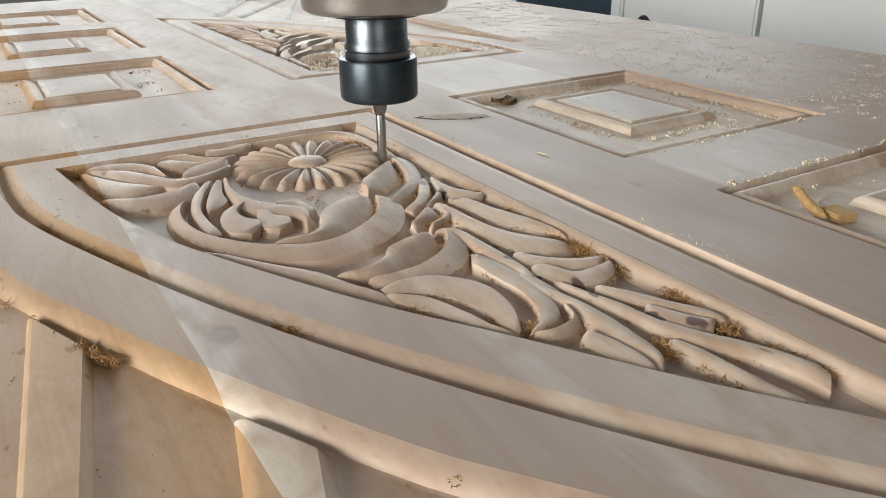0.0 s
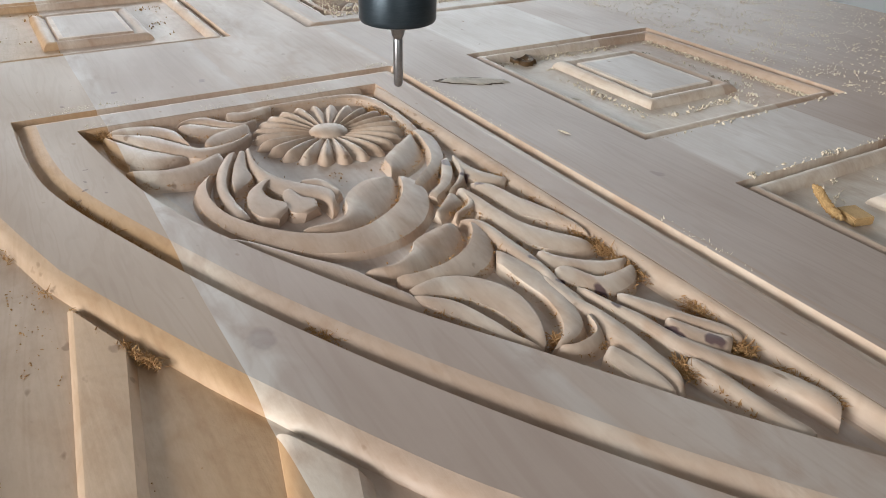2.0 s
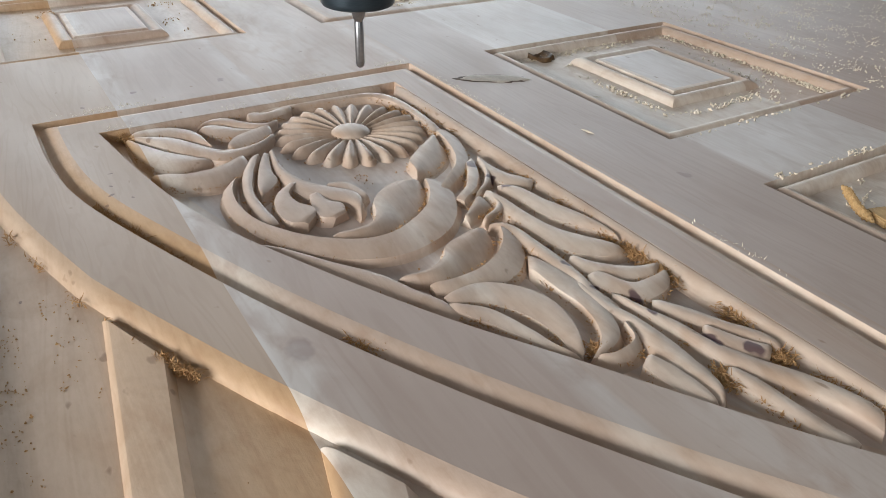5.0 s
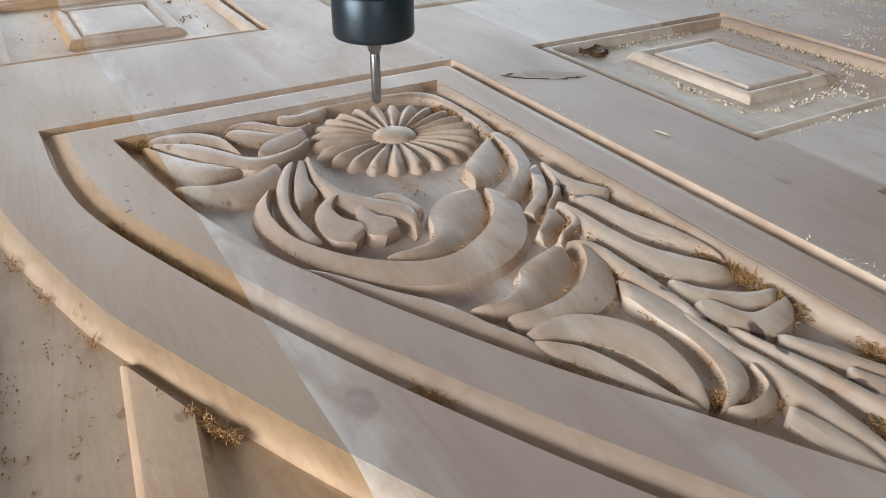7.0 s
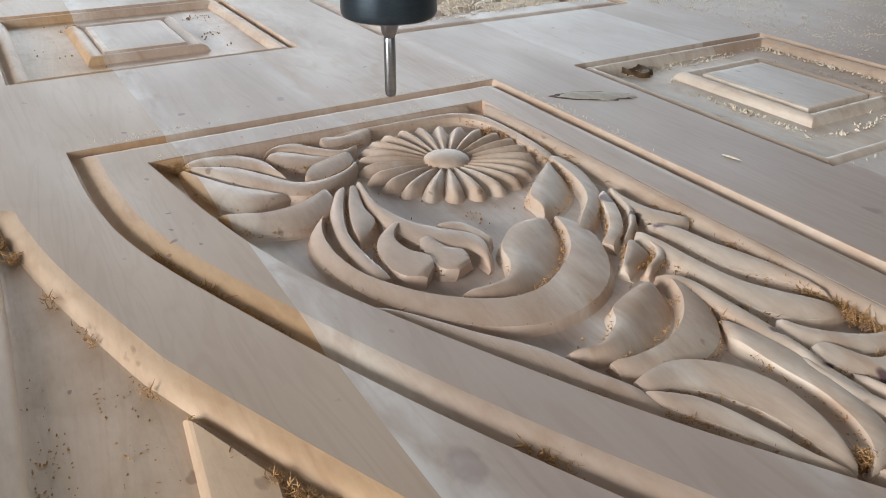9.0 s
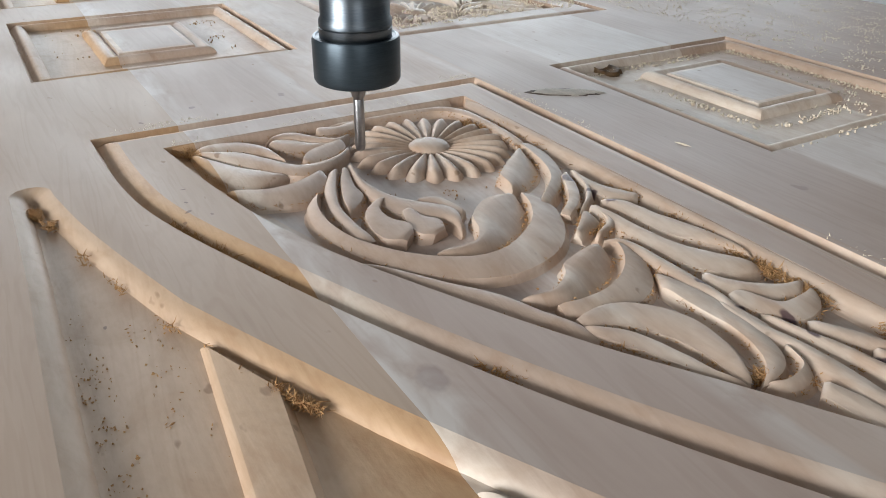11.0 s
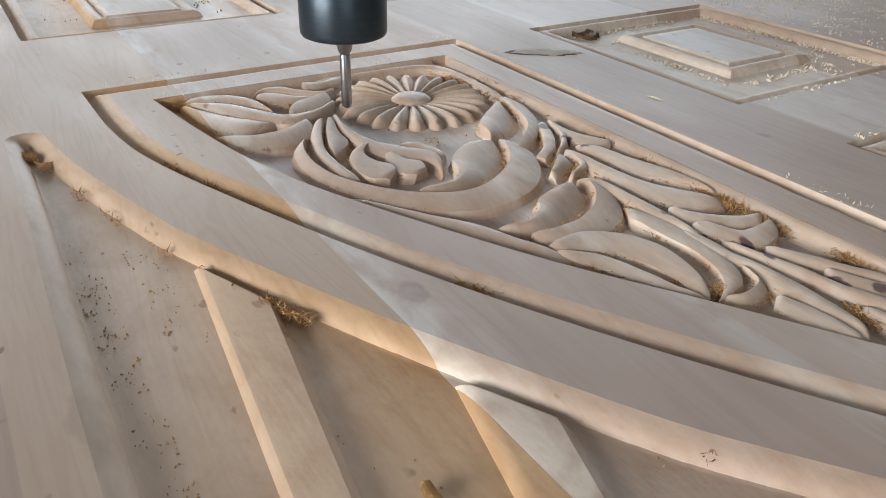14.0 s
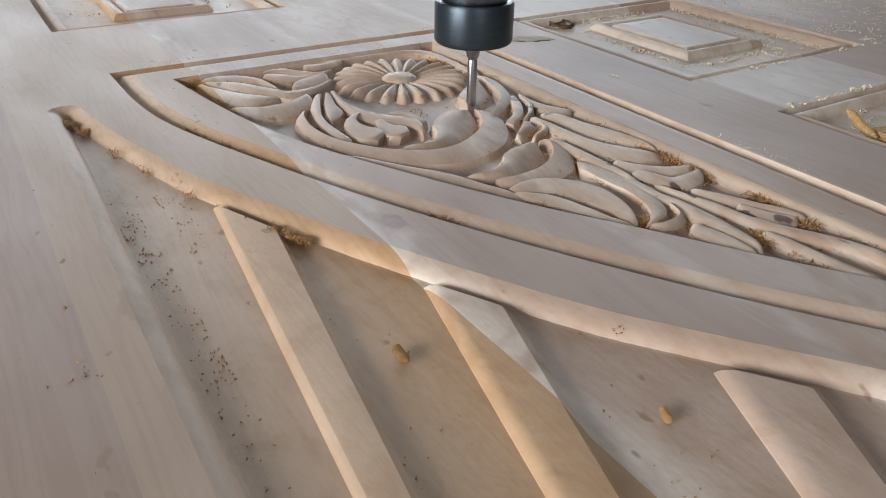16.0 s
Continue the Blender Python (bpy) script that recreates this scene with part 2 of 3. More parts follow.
def sweep(loop, profile, rough=0.0, step=0.0035):
    """A moulding: the profile's (inward, height) pairs swept round a closed outline, a little uneven between its edges."""
    counts = [max(1, round((c - a).length / step)) for a, c in zip(loop, loop[1:] + loop[:1])]
    verts, faces, m = [], [], sum(counts)
    for k, (s, z) in enumerate(profile):
        worn = rough if 0 < k < len(profile) - 2 else 0.0
        for p in split_edges(inset(loop, s), counts):
            verts.append((p.x, p.y, z + worn * (noise.noise((p.x * 170, p.y * 170, k * 0.15)) + 0.8 * noise.noise((p.x * 700, p.y * 700, k * 0.6)))))
    for k in range(len(profile) - 1):
        for i in range(m):
            j = (i + 1) % m
            faces.append((k * m + i, k * m + j, (k + 1) * m + j, (k + 1) * m + i))
    return verts, faces


def fill(loops, z):
    """A flat face at z bounded by the first outline, with the others as holes."""
    tris = tessellate_polygon([[Vector((p.x, p.y, 0)) for p in lp] for lp in loops])
    pts = [p for lp in loops for p in lp]
    faces = []
    for a, b, c in tris:
        if (pts[b] - pts[a]).cross(pts[c] - pts[a]) < 0:
            b, c = c, b
        faces.append((a, b, c))
    return [(p.x, p.y, z) for p in pts], faces


def lathe(profile, n=48):
    """A turned body round z from (radius, height) pairs."""
    verts, faces = [], []
    for r, z in profile:
        verts += [(r * math.cos(2 * math.pi * i / n), r * math.sin(2 * math.pi * i / n), z) for i in range(n)]
    for k in range(len(profile) - 1):
        for i in range(n):
            j = (i + 1) % n
            faces.append((k * n + i, k * n + j, (k + 1) * n + j, (k + 1) * n + i))
    return verts, faces


def turned(name, profile, mat, parent, label="", n=48):
    v, f = lathe(profile, n)
    me = mesh_of(name, v, f, mat, True)
    me.set_sharp_from_angle(angle=radians(32))
    return part(name, me, parent, label)


def box_mesh(name, x0, x1, y0, y1, z0, z1, mat, bevel=0.0):
    bm = bmesh.new()
    bmesh.ops.create_cube(bm, size=1, matrix=Matrix.Translation(((x0 + x1) / 2, (y0 + y1) / 2, (z0 + z1) / 2)) @ Matrix.Diagonal((x1 - x0, y1 - y0, z1 - z0, 1)))
    if bevel:
        bmesh.ops.bevel(bm, geom=bm.edges[:], offset=bevel, segments=2, affect="EDGES")
    me = bpy.data.meshes.new(name)
    bm.to_mesh(me)
    bm.free()
    me.materials.append(mat)
    return me


# ---- the plan of the carved door ----
HALF = Matrix.Translation((-0.015, 0.14, 0)) @ Matrix.Rotation(math.pi, 4, "Z")  # the second half is the first turned round
FLOOR_Z = -0.0068  # the carved panel's ground
FAN_Z = -0.0062
SQUARE_Z = -0.0065


def turned_loop(loop):
    return [(HALF @ Vector((p.x, p.y, 0))).to_2d() for p in loop]


ARC = [Vector(p) for p in ((-0.270, 0.0), (-0.268, -0.07), (-0.259, -0.125), (-0.233, -0.199), (-0.201, -0.276), (-0.160, -0.356), (-0.110, -0.437), (-0.060, -0.502), (0.0, -0.565))]
PANEL_ARC = [Vector(p) for p in ((-0.236, -0.034), (-0.226, -0.102), (-0.214, -0.157), (-0.195, -0.209), (-0.153, -0.294), (-0.116, -0.354), (-0.077, -0.417), (-0.031, -0.482))]
FAN_ARC = [Vector(p) for p in ((-0.3085, -0.066), (-0.2985, -0.122), (-0.280, -0.192), (-0.2708, -0.218), (-0.245, -0.277), (-0.2235, -0.322), (-0.188, -0.3885), (-0.165, -0.422), (-0.130, -0.468), (-0.085, -0.527))]
FAN_CENTRE = Vector((-0.335, -0.83))

outer_loop = spline(ARC, 6) + [Vector((0.0, 0.0))]
panel_loop = spline(PANEL_ARC, 6) + [Vector((-0.031, -0.034))]
fan_tip = [Vector((-0.3085 + 0.0008 * math.cos(radians(a)), -0.0668 + 0.0008 * math.sin(radians(a)))) for a in range(12, 181, 28)]
fan_foot = [Vector((-0.318, -0.80)), Vector((-0.21, -0.78))] + list(reversed(spline(FAN_ARC, 6)))[:-1] + fan_tip + [Vector(p) for p in ((-0.3100, -0.159), (-0.3120, -0.225), (-0.3134, -0.30), (-0.3142, -0.39))]
fan_loop = inset(fan_foot, -0.0088)
SQUARES = (0.0, -0.282, -0.564)


def square_loop(y):
    return [Vector((0.070, y - 0.211)), Vector((0.272, y - 0.211)), Vector((0.272, y)), Vector((0.070, y))]


GROOVE = [(0, 0), (0.0003, -0.0006), (0.0008, -0.0032), (0.0014, -0.0046), (0.0022, -0.0050), (0.0030, -0.0046), (0.0042, -0.0035), (0.0060, -0.0022), (0.0082, -0.0011), (0.0106, -0.0004), (0.0130, 0)]
ROLL = [(0, 0), (0.0003, -0.0005), (0.0007, -0.0036), (0.0013, -0.0058), (0.0022, -0.0066), (0.0040, FLOOR_Z), (0.0107, FLOOR_Z)]
FRAME_ROLL = [(0, 0), (0.0003, -0.0008), (0.0010, -0.0050), (0.0020, -0.0058), (0.0030, -0.0052), (0.0042, -0.0036), (0.0058, -0.0020), (0.0076, -0.0010), (0.0094, -0.0009), (0.0112, -0.0016), (0.0132, -0.0034), (0.0146, -0.0054), (0.0150, -0.0064), (0.0160, SQUARE_Z)]
RAISED = [(0, SQUARE_Z), (0.0003, -0.0055), (0.0014, -0.0034), (0.0036, -0.0016), (0.0060, -0.0009), (0.0074, -0.0012), (0.0102, -0.0023), (0.0126, -0.0036), (0.0135, -0.0039), (0.0140, -0.0026), (0.0146, -0.0011), (0.0160, -0.0009), (0.0185, -0.0009)]
FAN_ROLL = [(0, 0), (0.0008, -0.0003), (0.0030, -0.0010), (0.0052, -0.0022), (0.0070, -0.0038), (0.0080, -0.0053), (0.0083, -0.0060), (0.0092, FAN_Z), (0.0100, FAN_Z)]

door = tagged(new("carved_workpiece"), "pale glued-up wooden door blank with unfinished carving", "door")


def moulding(name, loop, profile, label=""):
    for lp in (loop, turned_loop(loop)):
        v, f = sweep(lp, profile, 0.00022)
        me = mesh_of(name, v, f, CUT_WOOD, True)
        me.set_sharp_from_angle(angle=radians(38))
        part(name, me, door, label)


def flat(name, loops, z, label="", mat=None):
    for lps in (loops, [turned_loop(lp) for lp in loops]):
        v, f = fill(lps, z)
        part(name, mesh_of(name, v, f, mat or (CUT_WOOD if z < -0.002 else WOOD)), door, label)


moulding("groove_moulding", outer_loop, GROOVE)
flat("margin", [inset(outer_loop, 0.0130), panel_loop], 0.0)
moulding("panel_moulding", panel_loop, ROLL)
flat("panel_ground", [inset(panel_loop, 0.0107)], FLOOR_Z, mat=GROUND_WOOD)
moulding("fan_moulding", fan_loop, FAN_ROLL)
flat("fan_ground", [inset(fan_loop, 0.0100)], FAN_Z)
holes = [outer_loop, fan_loop]
for y in SQUARES:
    sq = square_loop(y)
    holes.append(sq)
    moulding("square_moulding", sq, FRAME_ROLL)
    inner = [Vector((0.126, y - 0.159)), Vector((0.216, y - 0.159)), Vector((0.216, y - 0.044)), Vector((0.126, y - 0.044))]
    flat("square_ground", [inset(sq, 0.0160), inner], SQUARE_Z)
    moulding("raised_moulding", inner, RAISED)
    flat("raised_field", [inset(inner, 0.0185)], -0.0009)
holes += [turned_loop(h) for h in holes]
X0, X1, Y0, Y1 = -0.48, 0.545, -0.95, 1.09
edge = [Vector((X0, Y0)), Vector((X1, Y0)), Vector((X1, Y1)), Vector((X0, Y1))]
v, f = fill([edge] + holes, 0.0)
part("face", mesh_of("face", v, f, WOOD), door)
v, f = sweep(edge, [(0.0, -0.042), (0.0, 0.0)])
part("edge_band", mesh_of("edge_band", v, f, WOOD), door)


# ribs of the fan
RIB_CHAMFER = [(0.0, FAN_Z - 0.0003), (0.0004, -0.0060), (0.0030, -0.0046), (0.0062, -0.0027), (0.0064, -0.0025), (0.0078, -0.0025)]
RIB_ROLL = [(0.0, FAN_Z - 0.0003), (0.0004, -0.0056), (0.0016, -0.0045), (0.0034, -0.0035), (0.0056, -0.0028), (0.0078, -0.0025)]


def rib(left, right):
    """A tapered rib, rolled on one side and chamfered on the other, between two rays, given by their slopes from the fan's centre."""
    arc = spline(FAN_ARC, 12)
    cl, cr = Vector((left, 1)).normalized(), Vector((right, 1)).normalized()

    def reach(d):
        best = min(arc, key=lambda q: abs((q - FAN_CENTRE).normalized().cross(d)))
        return (best - FAN_CENTRE).dot(d) - 0.0058

    rl, rr, n = reach(cl), reach(cr), 26
    for turn in (Matrix.Identity(4), HALF):
        verts, faces = [], []
        for k in range(n):
            g = 0.12 + 0.878 * min(k, n - 2) / (n - 2) if k < n - 1 else 1.0
            a, b = FAN_CENTRE + cl * rl * g, FAN_CENTRE + cr * rr * g
            w = (b - a).length
            fit = min(1.0, 0.49 * w / 0.0078)
            cols = [(d * fit / w, z) for d, z in RIB_ROLL] + [(1 - d * fit / w, z) for d, z in reversed(RIB_CHAMFER)]
            for off, z in cols:
                q = a.lerp(b, off)
                z = FAN_Z + (z - FAN_Z) * (0.55 + 0.45 * fit)
                z += 0.0001 * noise.noise((q.x * 160, q.y * 160, 4.0))
                verts.append(turn @ Vector((q.x, q.y, z if k < n - 1 else FAN_Z - 0.0003)))
        m = len(cols)
        for k in range(n - 1):
            for i in range(m - 1):
                faces.append((k * m + i, k * m + i + 1, (k + 1) * m + i + 1, (k + 1) * m + i))
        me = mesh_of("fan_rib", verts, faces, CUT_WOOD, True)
        me.set_sharp_from_angle(angle=radians(17))
        part("fan_rib", me, door)


rib(0.109, 0.151)
rib(0.236, 0.297)
rib(0.438, 0.533)
rib(0.70, 0.86)


# ---- the carving ----
CREASE_FUZZ = []


def leaf(name, a, b, ha, hm, hb):
    """A carved leaf between two edges (millimetres); ha, hm, hb: how far its edges and middle lie under the face."""
    n = 30
    if name == "leaf_blade":  # flatter on top than the lobes
        ha, hb = hm + 0.72 * (ha - hm), hm + 0.72 * (hb - hm) if hb < 6 else hb
    ea = resample(spline([Vector((x / 1000, y / 1000)) for x, y in a], 8), n)
    eb = resample(spline([Vector((x / 1000, y / 1000)) for x, y in b], 8), n)
    rise = ((-0.0026, 0.0), (-0.0017, 0.08), (-0.0009, 0.26), (-0.0002, 0.58), (0.0003, 0.90), (0.0006, 1.0))
    verts, faces = [], []
    blunt = [min(1.0, (q - p).length / 0.0055) for p, q in ((ea[0], eb[0]), (ea[-1], eb[-1]))]
    for k in range(n):
        p, q = ea[k], eb[k]
        w = max((q - p).length, 1e-5)
        step = min(1.0, 0.42 * w / 0.0013)
        side = min(k, n - 1 - k)
        bl = blunt[0] if k < n / 2 else blunt[1]
        end = (0.12 + 0.68 * bl, 0.62 + 0.34 * bl, 0.88 + 0.12 * bl, 0.97 + 0.03 * bl)[side] if side < 4 else 1.0
        inner = [rise[-1][0] * step / w + (1 - 2 * rise[-1][0] * step / w) * g for g in (0.12, 0.28, 0.5, 0.72, 0.88)]
        cols = [(d * step / w, u) for d, u in rise] + [(c, 1.0) for c in inner] + [(1 - d * step / w, u) for d, u in reversed(rise)]
        for c, up in cols:
            g = min(max(c, 0), 1)
            depth = 0.74 * (ha * (1 - g) * (1 - 2 * g) + 4 * hm * g * (1 - g) + hb * g * (2 * g - 1))
            z = FLOOR_Z + (-depth / 1000 - FLOOR_Z) * end * up - (0.0008 if up == 0 else 0)
            s = p.lerp(q, c)
            z += 0.00016 * noise.noise((s.x * 140, s.y * 140, 0.3)) + 0.00008 * noise.noise((s.x * 600, s.y * 600, 2.3))
            verts.append((s.x, s.y, z))
    m = len(cols)
    for k in range(n - 1):
        for i in range(m - 1):
            faces.append((k * m + i, (k + 1) * m + i, (k + 1) * m + i + 1, k * m + i + 1))
    faces += [tuple(range(m)), tuple(reversed(range((n - 1) * m, n * m)))]
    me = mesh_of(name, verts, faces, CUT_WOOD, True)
    bm = bmesh.new()
    bm.from_mesh(me)
    bmesh.ops.recalc_face_normals(bm, faces=bm.faces[:])
    bm.to_mesh(me)
    bm.free()
    me.set_sharp_from_angle(angle=radians(36))
    for edge_line in (ea, eb):
        for k in range(3, n - 6, 3):
            u, w = edge_line[k] * 1000, edge_line[k + 3] * 1000
            CREASE_FUZZ.append((u.x, u.y, w.x, w.y, 3 if noise.noise((u.x / 22, u.y / 22, 7.0)) > 0.05 else 1, 0.6))
    part(name, me, door)
    part(name, me, door).matrix_basis = HALF


leaf("leaf_lobe", ((-223, -43), (-209, -34), (-192, -38), (-181, -55), (-180, -77), (-179, -87)), ((-223, -43), (-213, -50), (-200, -55), (-189, -66), (-182, -81), (-179, -87)), 5, 1, 4)
leaf("leaf_stem", ((-223, -43), (-212, -49), (-198, -57), (-186, -75), (-177, -89), (-163, -92), (-148, -86), (-141, -78)), ((-223, -44), (-213, -60), (-202, -78), (-191, -95), (-178, -106), (-161, -102), (-148, -92), (-141, -83)), 3, 0.8, 4)
leaf("leaf_lobe", ((-224, -45), (-214, -63), (-205, -78), (-196, -88), (-191, -95), (-184, -101)), ((-224, -46), (-223, -75), (-218, -96), (-210, -105), (-200, -106), (-185, -102)), 3, 1.5, 6)
leaf("leaf_stem", ((-222, -108), (-212, -111), (-203, -115), (-189, -115), (-176, -109), (-168, -104)), ((-219, -117), (-214, -128), (-206, -131), (-192, -135), (-178, -128), (-168, -117)), 1, 2, 6)
leaf("leaf_lobe", ((-181, -49), (-169, -38), (-159, -38), (-151, -51), (-140, -61), (-130, -58)), ((-181, -49), (-172, -47), (-163, -52), (-154, -62), (-142, -70), (-132, -63)), 5, 1, 3.5)
leaf("leaf_lobe", ((-180, -50), (-171, -48), (-164, -54), (-152, -67), (-140, -69)), ((-180, -52), (-177, -64), (-168, -73), (-156, -74), (-139, -70)), 3, 1.5, 5)
leaf("leaf_lobe", ((-146, -43), (-140, -38), (-132, -42), (-120, -38), (-113, -39)), ((-147, -45), (-147, -53), (-138, -55), (-124, -52), (-117, -49)), 4, 1, 4)
leaf("leaf_lobe", ((-173, -88), (-165, -77), (-155, -72), (-143, -68), (-139, -68)), ((-173, -91), (-166, -92), (-155, -88), (-145, -82), (-140, -76)), 1, 1.5, 4)
leaf("crescent_stem", ((-182, -129), (-193, -144), (-197, -161), (-196, -182), (-190, -204), (-178, -223), (-160, -240), (-140, -247), (-123, -245), (-107, -238), (-94, -225), (-84, -206), (-82, -188)), ((-179, -127), (-187, -145), (-190, -163), (-188, -182), (-182, -196), (-171, -212), (-153, -226), (-137, -229), (-123, -224), (-108, -214), (-100, -205), (-94, -194), (-90, -182)), 4.2, 1.5, 0.5)
leaf("leaf_blade", ((-165, -108), (-177, -129), (-184, -152), (-186, -175), (-186, -194)), ((-159, -106), (-171, -132), (-178, -153), (-179, -174), (-178, -192)), 4, 0.8, 2)
leaf("leaf_blade", ((-156, -105), (-166, -125), (-174, -146), (-177, -160)), ((-153, -107), (-160, -131), (-162, -146), (-177, -162)), 1.5, 1, 4)
leaf("leaf_blade", ((-150, -103), (-154, -130), (-150, -152), (-141, -166), (-131, -178), (-131, -189), (-138, -203)), ((-154, -107), (-160, -138), (-158, -167), (-149, -180), (-141, -186), (-138, -194), (-139, -203)), 2, 1, 5)
leaf("leaf_blade", ((-155, -150), (-170, -163), (-176, -181), (-174, -194), (-166, -199)), ((-152, -152), (-162, -164), (-162, -177), (-157, -185), (-159, -193)), 2.5, 0.8, 1.2)
leaf("leaf_blade", ((-154, -170), (-158, -184), (-158, -196), (-152, -200)), ((-148, -169), (-147, -181), (-142, -188), (-144, -197)), 3, 1.2, 2)
leaf("leaf_blade", ((-141, -162), (-131, -165), (-127, -175), (-126, -186)), ((-142, -166), (-136, -173), (-133, -182), (-131, -191)), 2, 1.5, 5)
leaf("leaf_blade", ((-96, -181), (-112, -181), (-127, -193), (-132, -206), (-139, -215), (-149, -217), (-160, -216)), ((-91, -181), (-96, -196), (-109, -211), (-124, -222), (-137, -226), (-150, -225), (-162, -222)), 0.5, 1.5, 8.6)
leaf("leaf_blade", ((-52, -129), (-76, -148), (-87, -159), (-89, -169), (-92, -178)), ((-53, -132), (-56, -150), (-66, -165), (-79, -174), (-93, -179)), 0.5, 1.5, 8.2)
leaf("crescent_stem", ((-42, -122), (-42, -141), (-50, -165), (-59, -179), (-75, -193), (-87, -201)), ((-50, -126), (-54, -148), (-60, -166), (-67, -177), (-78, -187), (-88, -196)), 4, 1.5, 0.6)
leaf("leaf_blade", ((-58, -175), (-65, -188), (-75, -202), (-87, -211)), ((-51, -171), (-58, -189), (-69, -205), (-84, -216)), 1.5, 1, 2.5)
leaf("leaf_blade", ((-49, -172), (-54, -189), (-64, -203), (-76, -213)), ((-46, -173), (-52, -192), (-61, -205), (-73, -213)), 1.5, 1, 3)
leaf("leaf_bead", ((-46, -169), (-46, -184), (-44, -195), (-39, -205), (-35, -212)), ((-51, -176), (-56, -192), (-55, -207), (-50, -216), (-43, -219)), 4, 0.8, 4)
leaf("leaf_blade", ((-58, -208), (-50, -219), (-47, -235), (-41, -255), (-38, -272), (-39, -290)), ((-60, -212), (-58, -233), (-56, -250), (-49, -264), (-42, -278), (-40, -291)), 1, 1, 5)
leaf("leaf_blade", ((-67, -211), (-65, -227), (-64, -246), (-61, -263), (-54, -276), (-46, -288), (-42, -297)), ((-72, -215), (-73, -238), (-72, -259), (-71, -275), (-66, -286), (-56, -295), (-43, -298)), 1, 1, 5)
leaf("main_stem", ((-84, -241), (-76, -251), (-75, -267), (-74, -285), (-75, -302), (-77, -315), (-76, -329)), ((-87, -243), (-84, -255), (-84, -273), (-85, -289), (-83, -305), (-87, -316), (-89, -328)), 4, 0.6, 4)
leaf("leaf_blade", ((-70, -287), (-66, -296), (-60, -303), (-50, -310), (-38, -313)), ((-74, -290), (-74, -302), (-69, -310), (-60, -316), (-46, -319)), 1.5, 1, 5)
leaf("leaf_blade", ((-91, -244), (-105, -247), (-118, -252), (-123, -259), (-130, -264), (-138, -267), (-152, -265)), ((-89, -246), (-93, -257), (-103, -267), (-117, -273), (-133, -275), (-151, -268)), 0.5, 1.5, 8.6)
leaf("crescent_stem", ((-79, -252), (-83, -267), (-92, -281), (-104, -289), (-117, -291), (-133, -286), (-141, -283)), ((-84, -247), (-90, -259), (-101, -270), (-116, -277), (-131, -278), (-140, -276)), 4.2, 1.5, 0.5)
leaf("leaf_blade", ((-78, -217), (-88, -226), (-95, -232)), ((-71, -215), (-73, -227), (-93, -236)), 0.5, 1.5, 7.6)
leaf("leaf_blade", ((-70, -218), (-73, -229), (-88, -238)), ((-67, -218), (-71, -233), (-87, -240)), 2, 1, 3)
leaf("leaf_blade", ((-74, -304), (-68, -306), (-62, -319), (-50, -320), (-40, -318)), ((-78, -311), (-72, -323), (-64, -332), (-51, -331), (-42, -324)), 1, 1, 4)
leaf("leaf_bead", ((-61, -332), (-53, -344), (-46, -359), (-39, -371), (-38, -381)), ((-66, -337), (-62, -349), (-54, -364), (-48, -376), (-43, -384)), 3.5, 0.8, 4)
leaf("leaf_blade", ((-57, -357), (-53, -366), (-49, -374), (-44, -381)), ((-61, -360), (-63, -372), (-59, -380), (-51, -386)), 1.5, 1, 5)
leaf("main_stem", ((-73, -319), (-68, -336), (-63, -350), (-61, -364), (-55, -379), (-47, -394), (-40, -409), (-37, -424)), ((-76, -323), (-74, -343), (-71, -358), (-69, -375), (-64, -389), (-57, -402), (-50, -416), (-48, -432)), 4, 0.6, 4)
leaf("main_stem", ((-81, -304), (-80, -325), (-77, -342), (-76, -358), (-77, -373), (-79, -387), (-86, -396)), ((-87, -311), (-88, -330), (-84, -343), (-88, -360), (-88, -375), (-86, -388), (-89, -397)), 2, 0.8, 4.5)
leaf("leaf_blade", ((-90, -360), (-87, -371), (-86, -385), (-88, -395)), ((-97, -364), (-97, -376), (-94, -388), (-90, -395)), 1.5, 1, 4)
leaf("leaf_blade", ((-140, -287), (-122, -286), (-108, -296), (-101, -312), (-103, -330), (-110, -346)), ((-140, -293), (-127, -299), (-117, -314), (-114, -329), (-115, -341), (-114, -349)), 1, 1.2, 4.5)
leaf("leaf_blade", ((-87, -276), (-82, -296), (-82, -319), (-87, -339), (-94, -348), (-106, -352)), ((-94, -287), (-94, -307), (-93, -323), (-97, -338), (-103, -346), (-111, -351)), 3, 0.8, 2)
leaf("crescent_stem", ((-80, -337), (-84, -349), (-90, -357), (-103, -358), (-110, -352)), ((-85, -340), (-88, -349), (-93, -352), (-102, -353), (-109, -350)), 6, 2.0, 0.8)
leaf("leaf_blade", ((-141, -292), (-128, -304), (-121, -324), (-118, -338), (-113, -350)), ((-141, -298), (-132, -316), (-125, -332), (-118, -346), (-114, -351)), 1.5, 1.5, 4)
leaf("leaf_bead", ((-66, -380), (-63, -392), (-62, -406), (-61, -419), (-59, -431)), ((-73, -383), (-72, -397), (-71, -411), (-71, -422), (-69, -434)), 4, 1.2, 4.5)
leaf("border_strip", ((-199, -205), (-190, -221), (-178, -243), (-169, -260), (-160, -276), (-150, -293), (-141, -307)), ((-196, -204), (-185, -216), (-177, -227.5), (-168.5, -240.5), (-156, -257), (-148, -276), (-140, -292)), 6.5, 2.2, 2.2)
leaf("border_strip", ((-146, -296), (-136, -311), (-127, -325), (-117, -338), (-110, -349)), ((-141, -297), (-130, -312), (-122, -326), (-115, -339), (-110, -350)), 7, 4.2, 5)
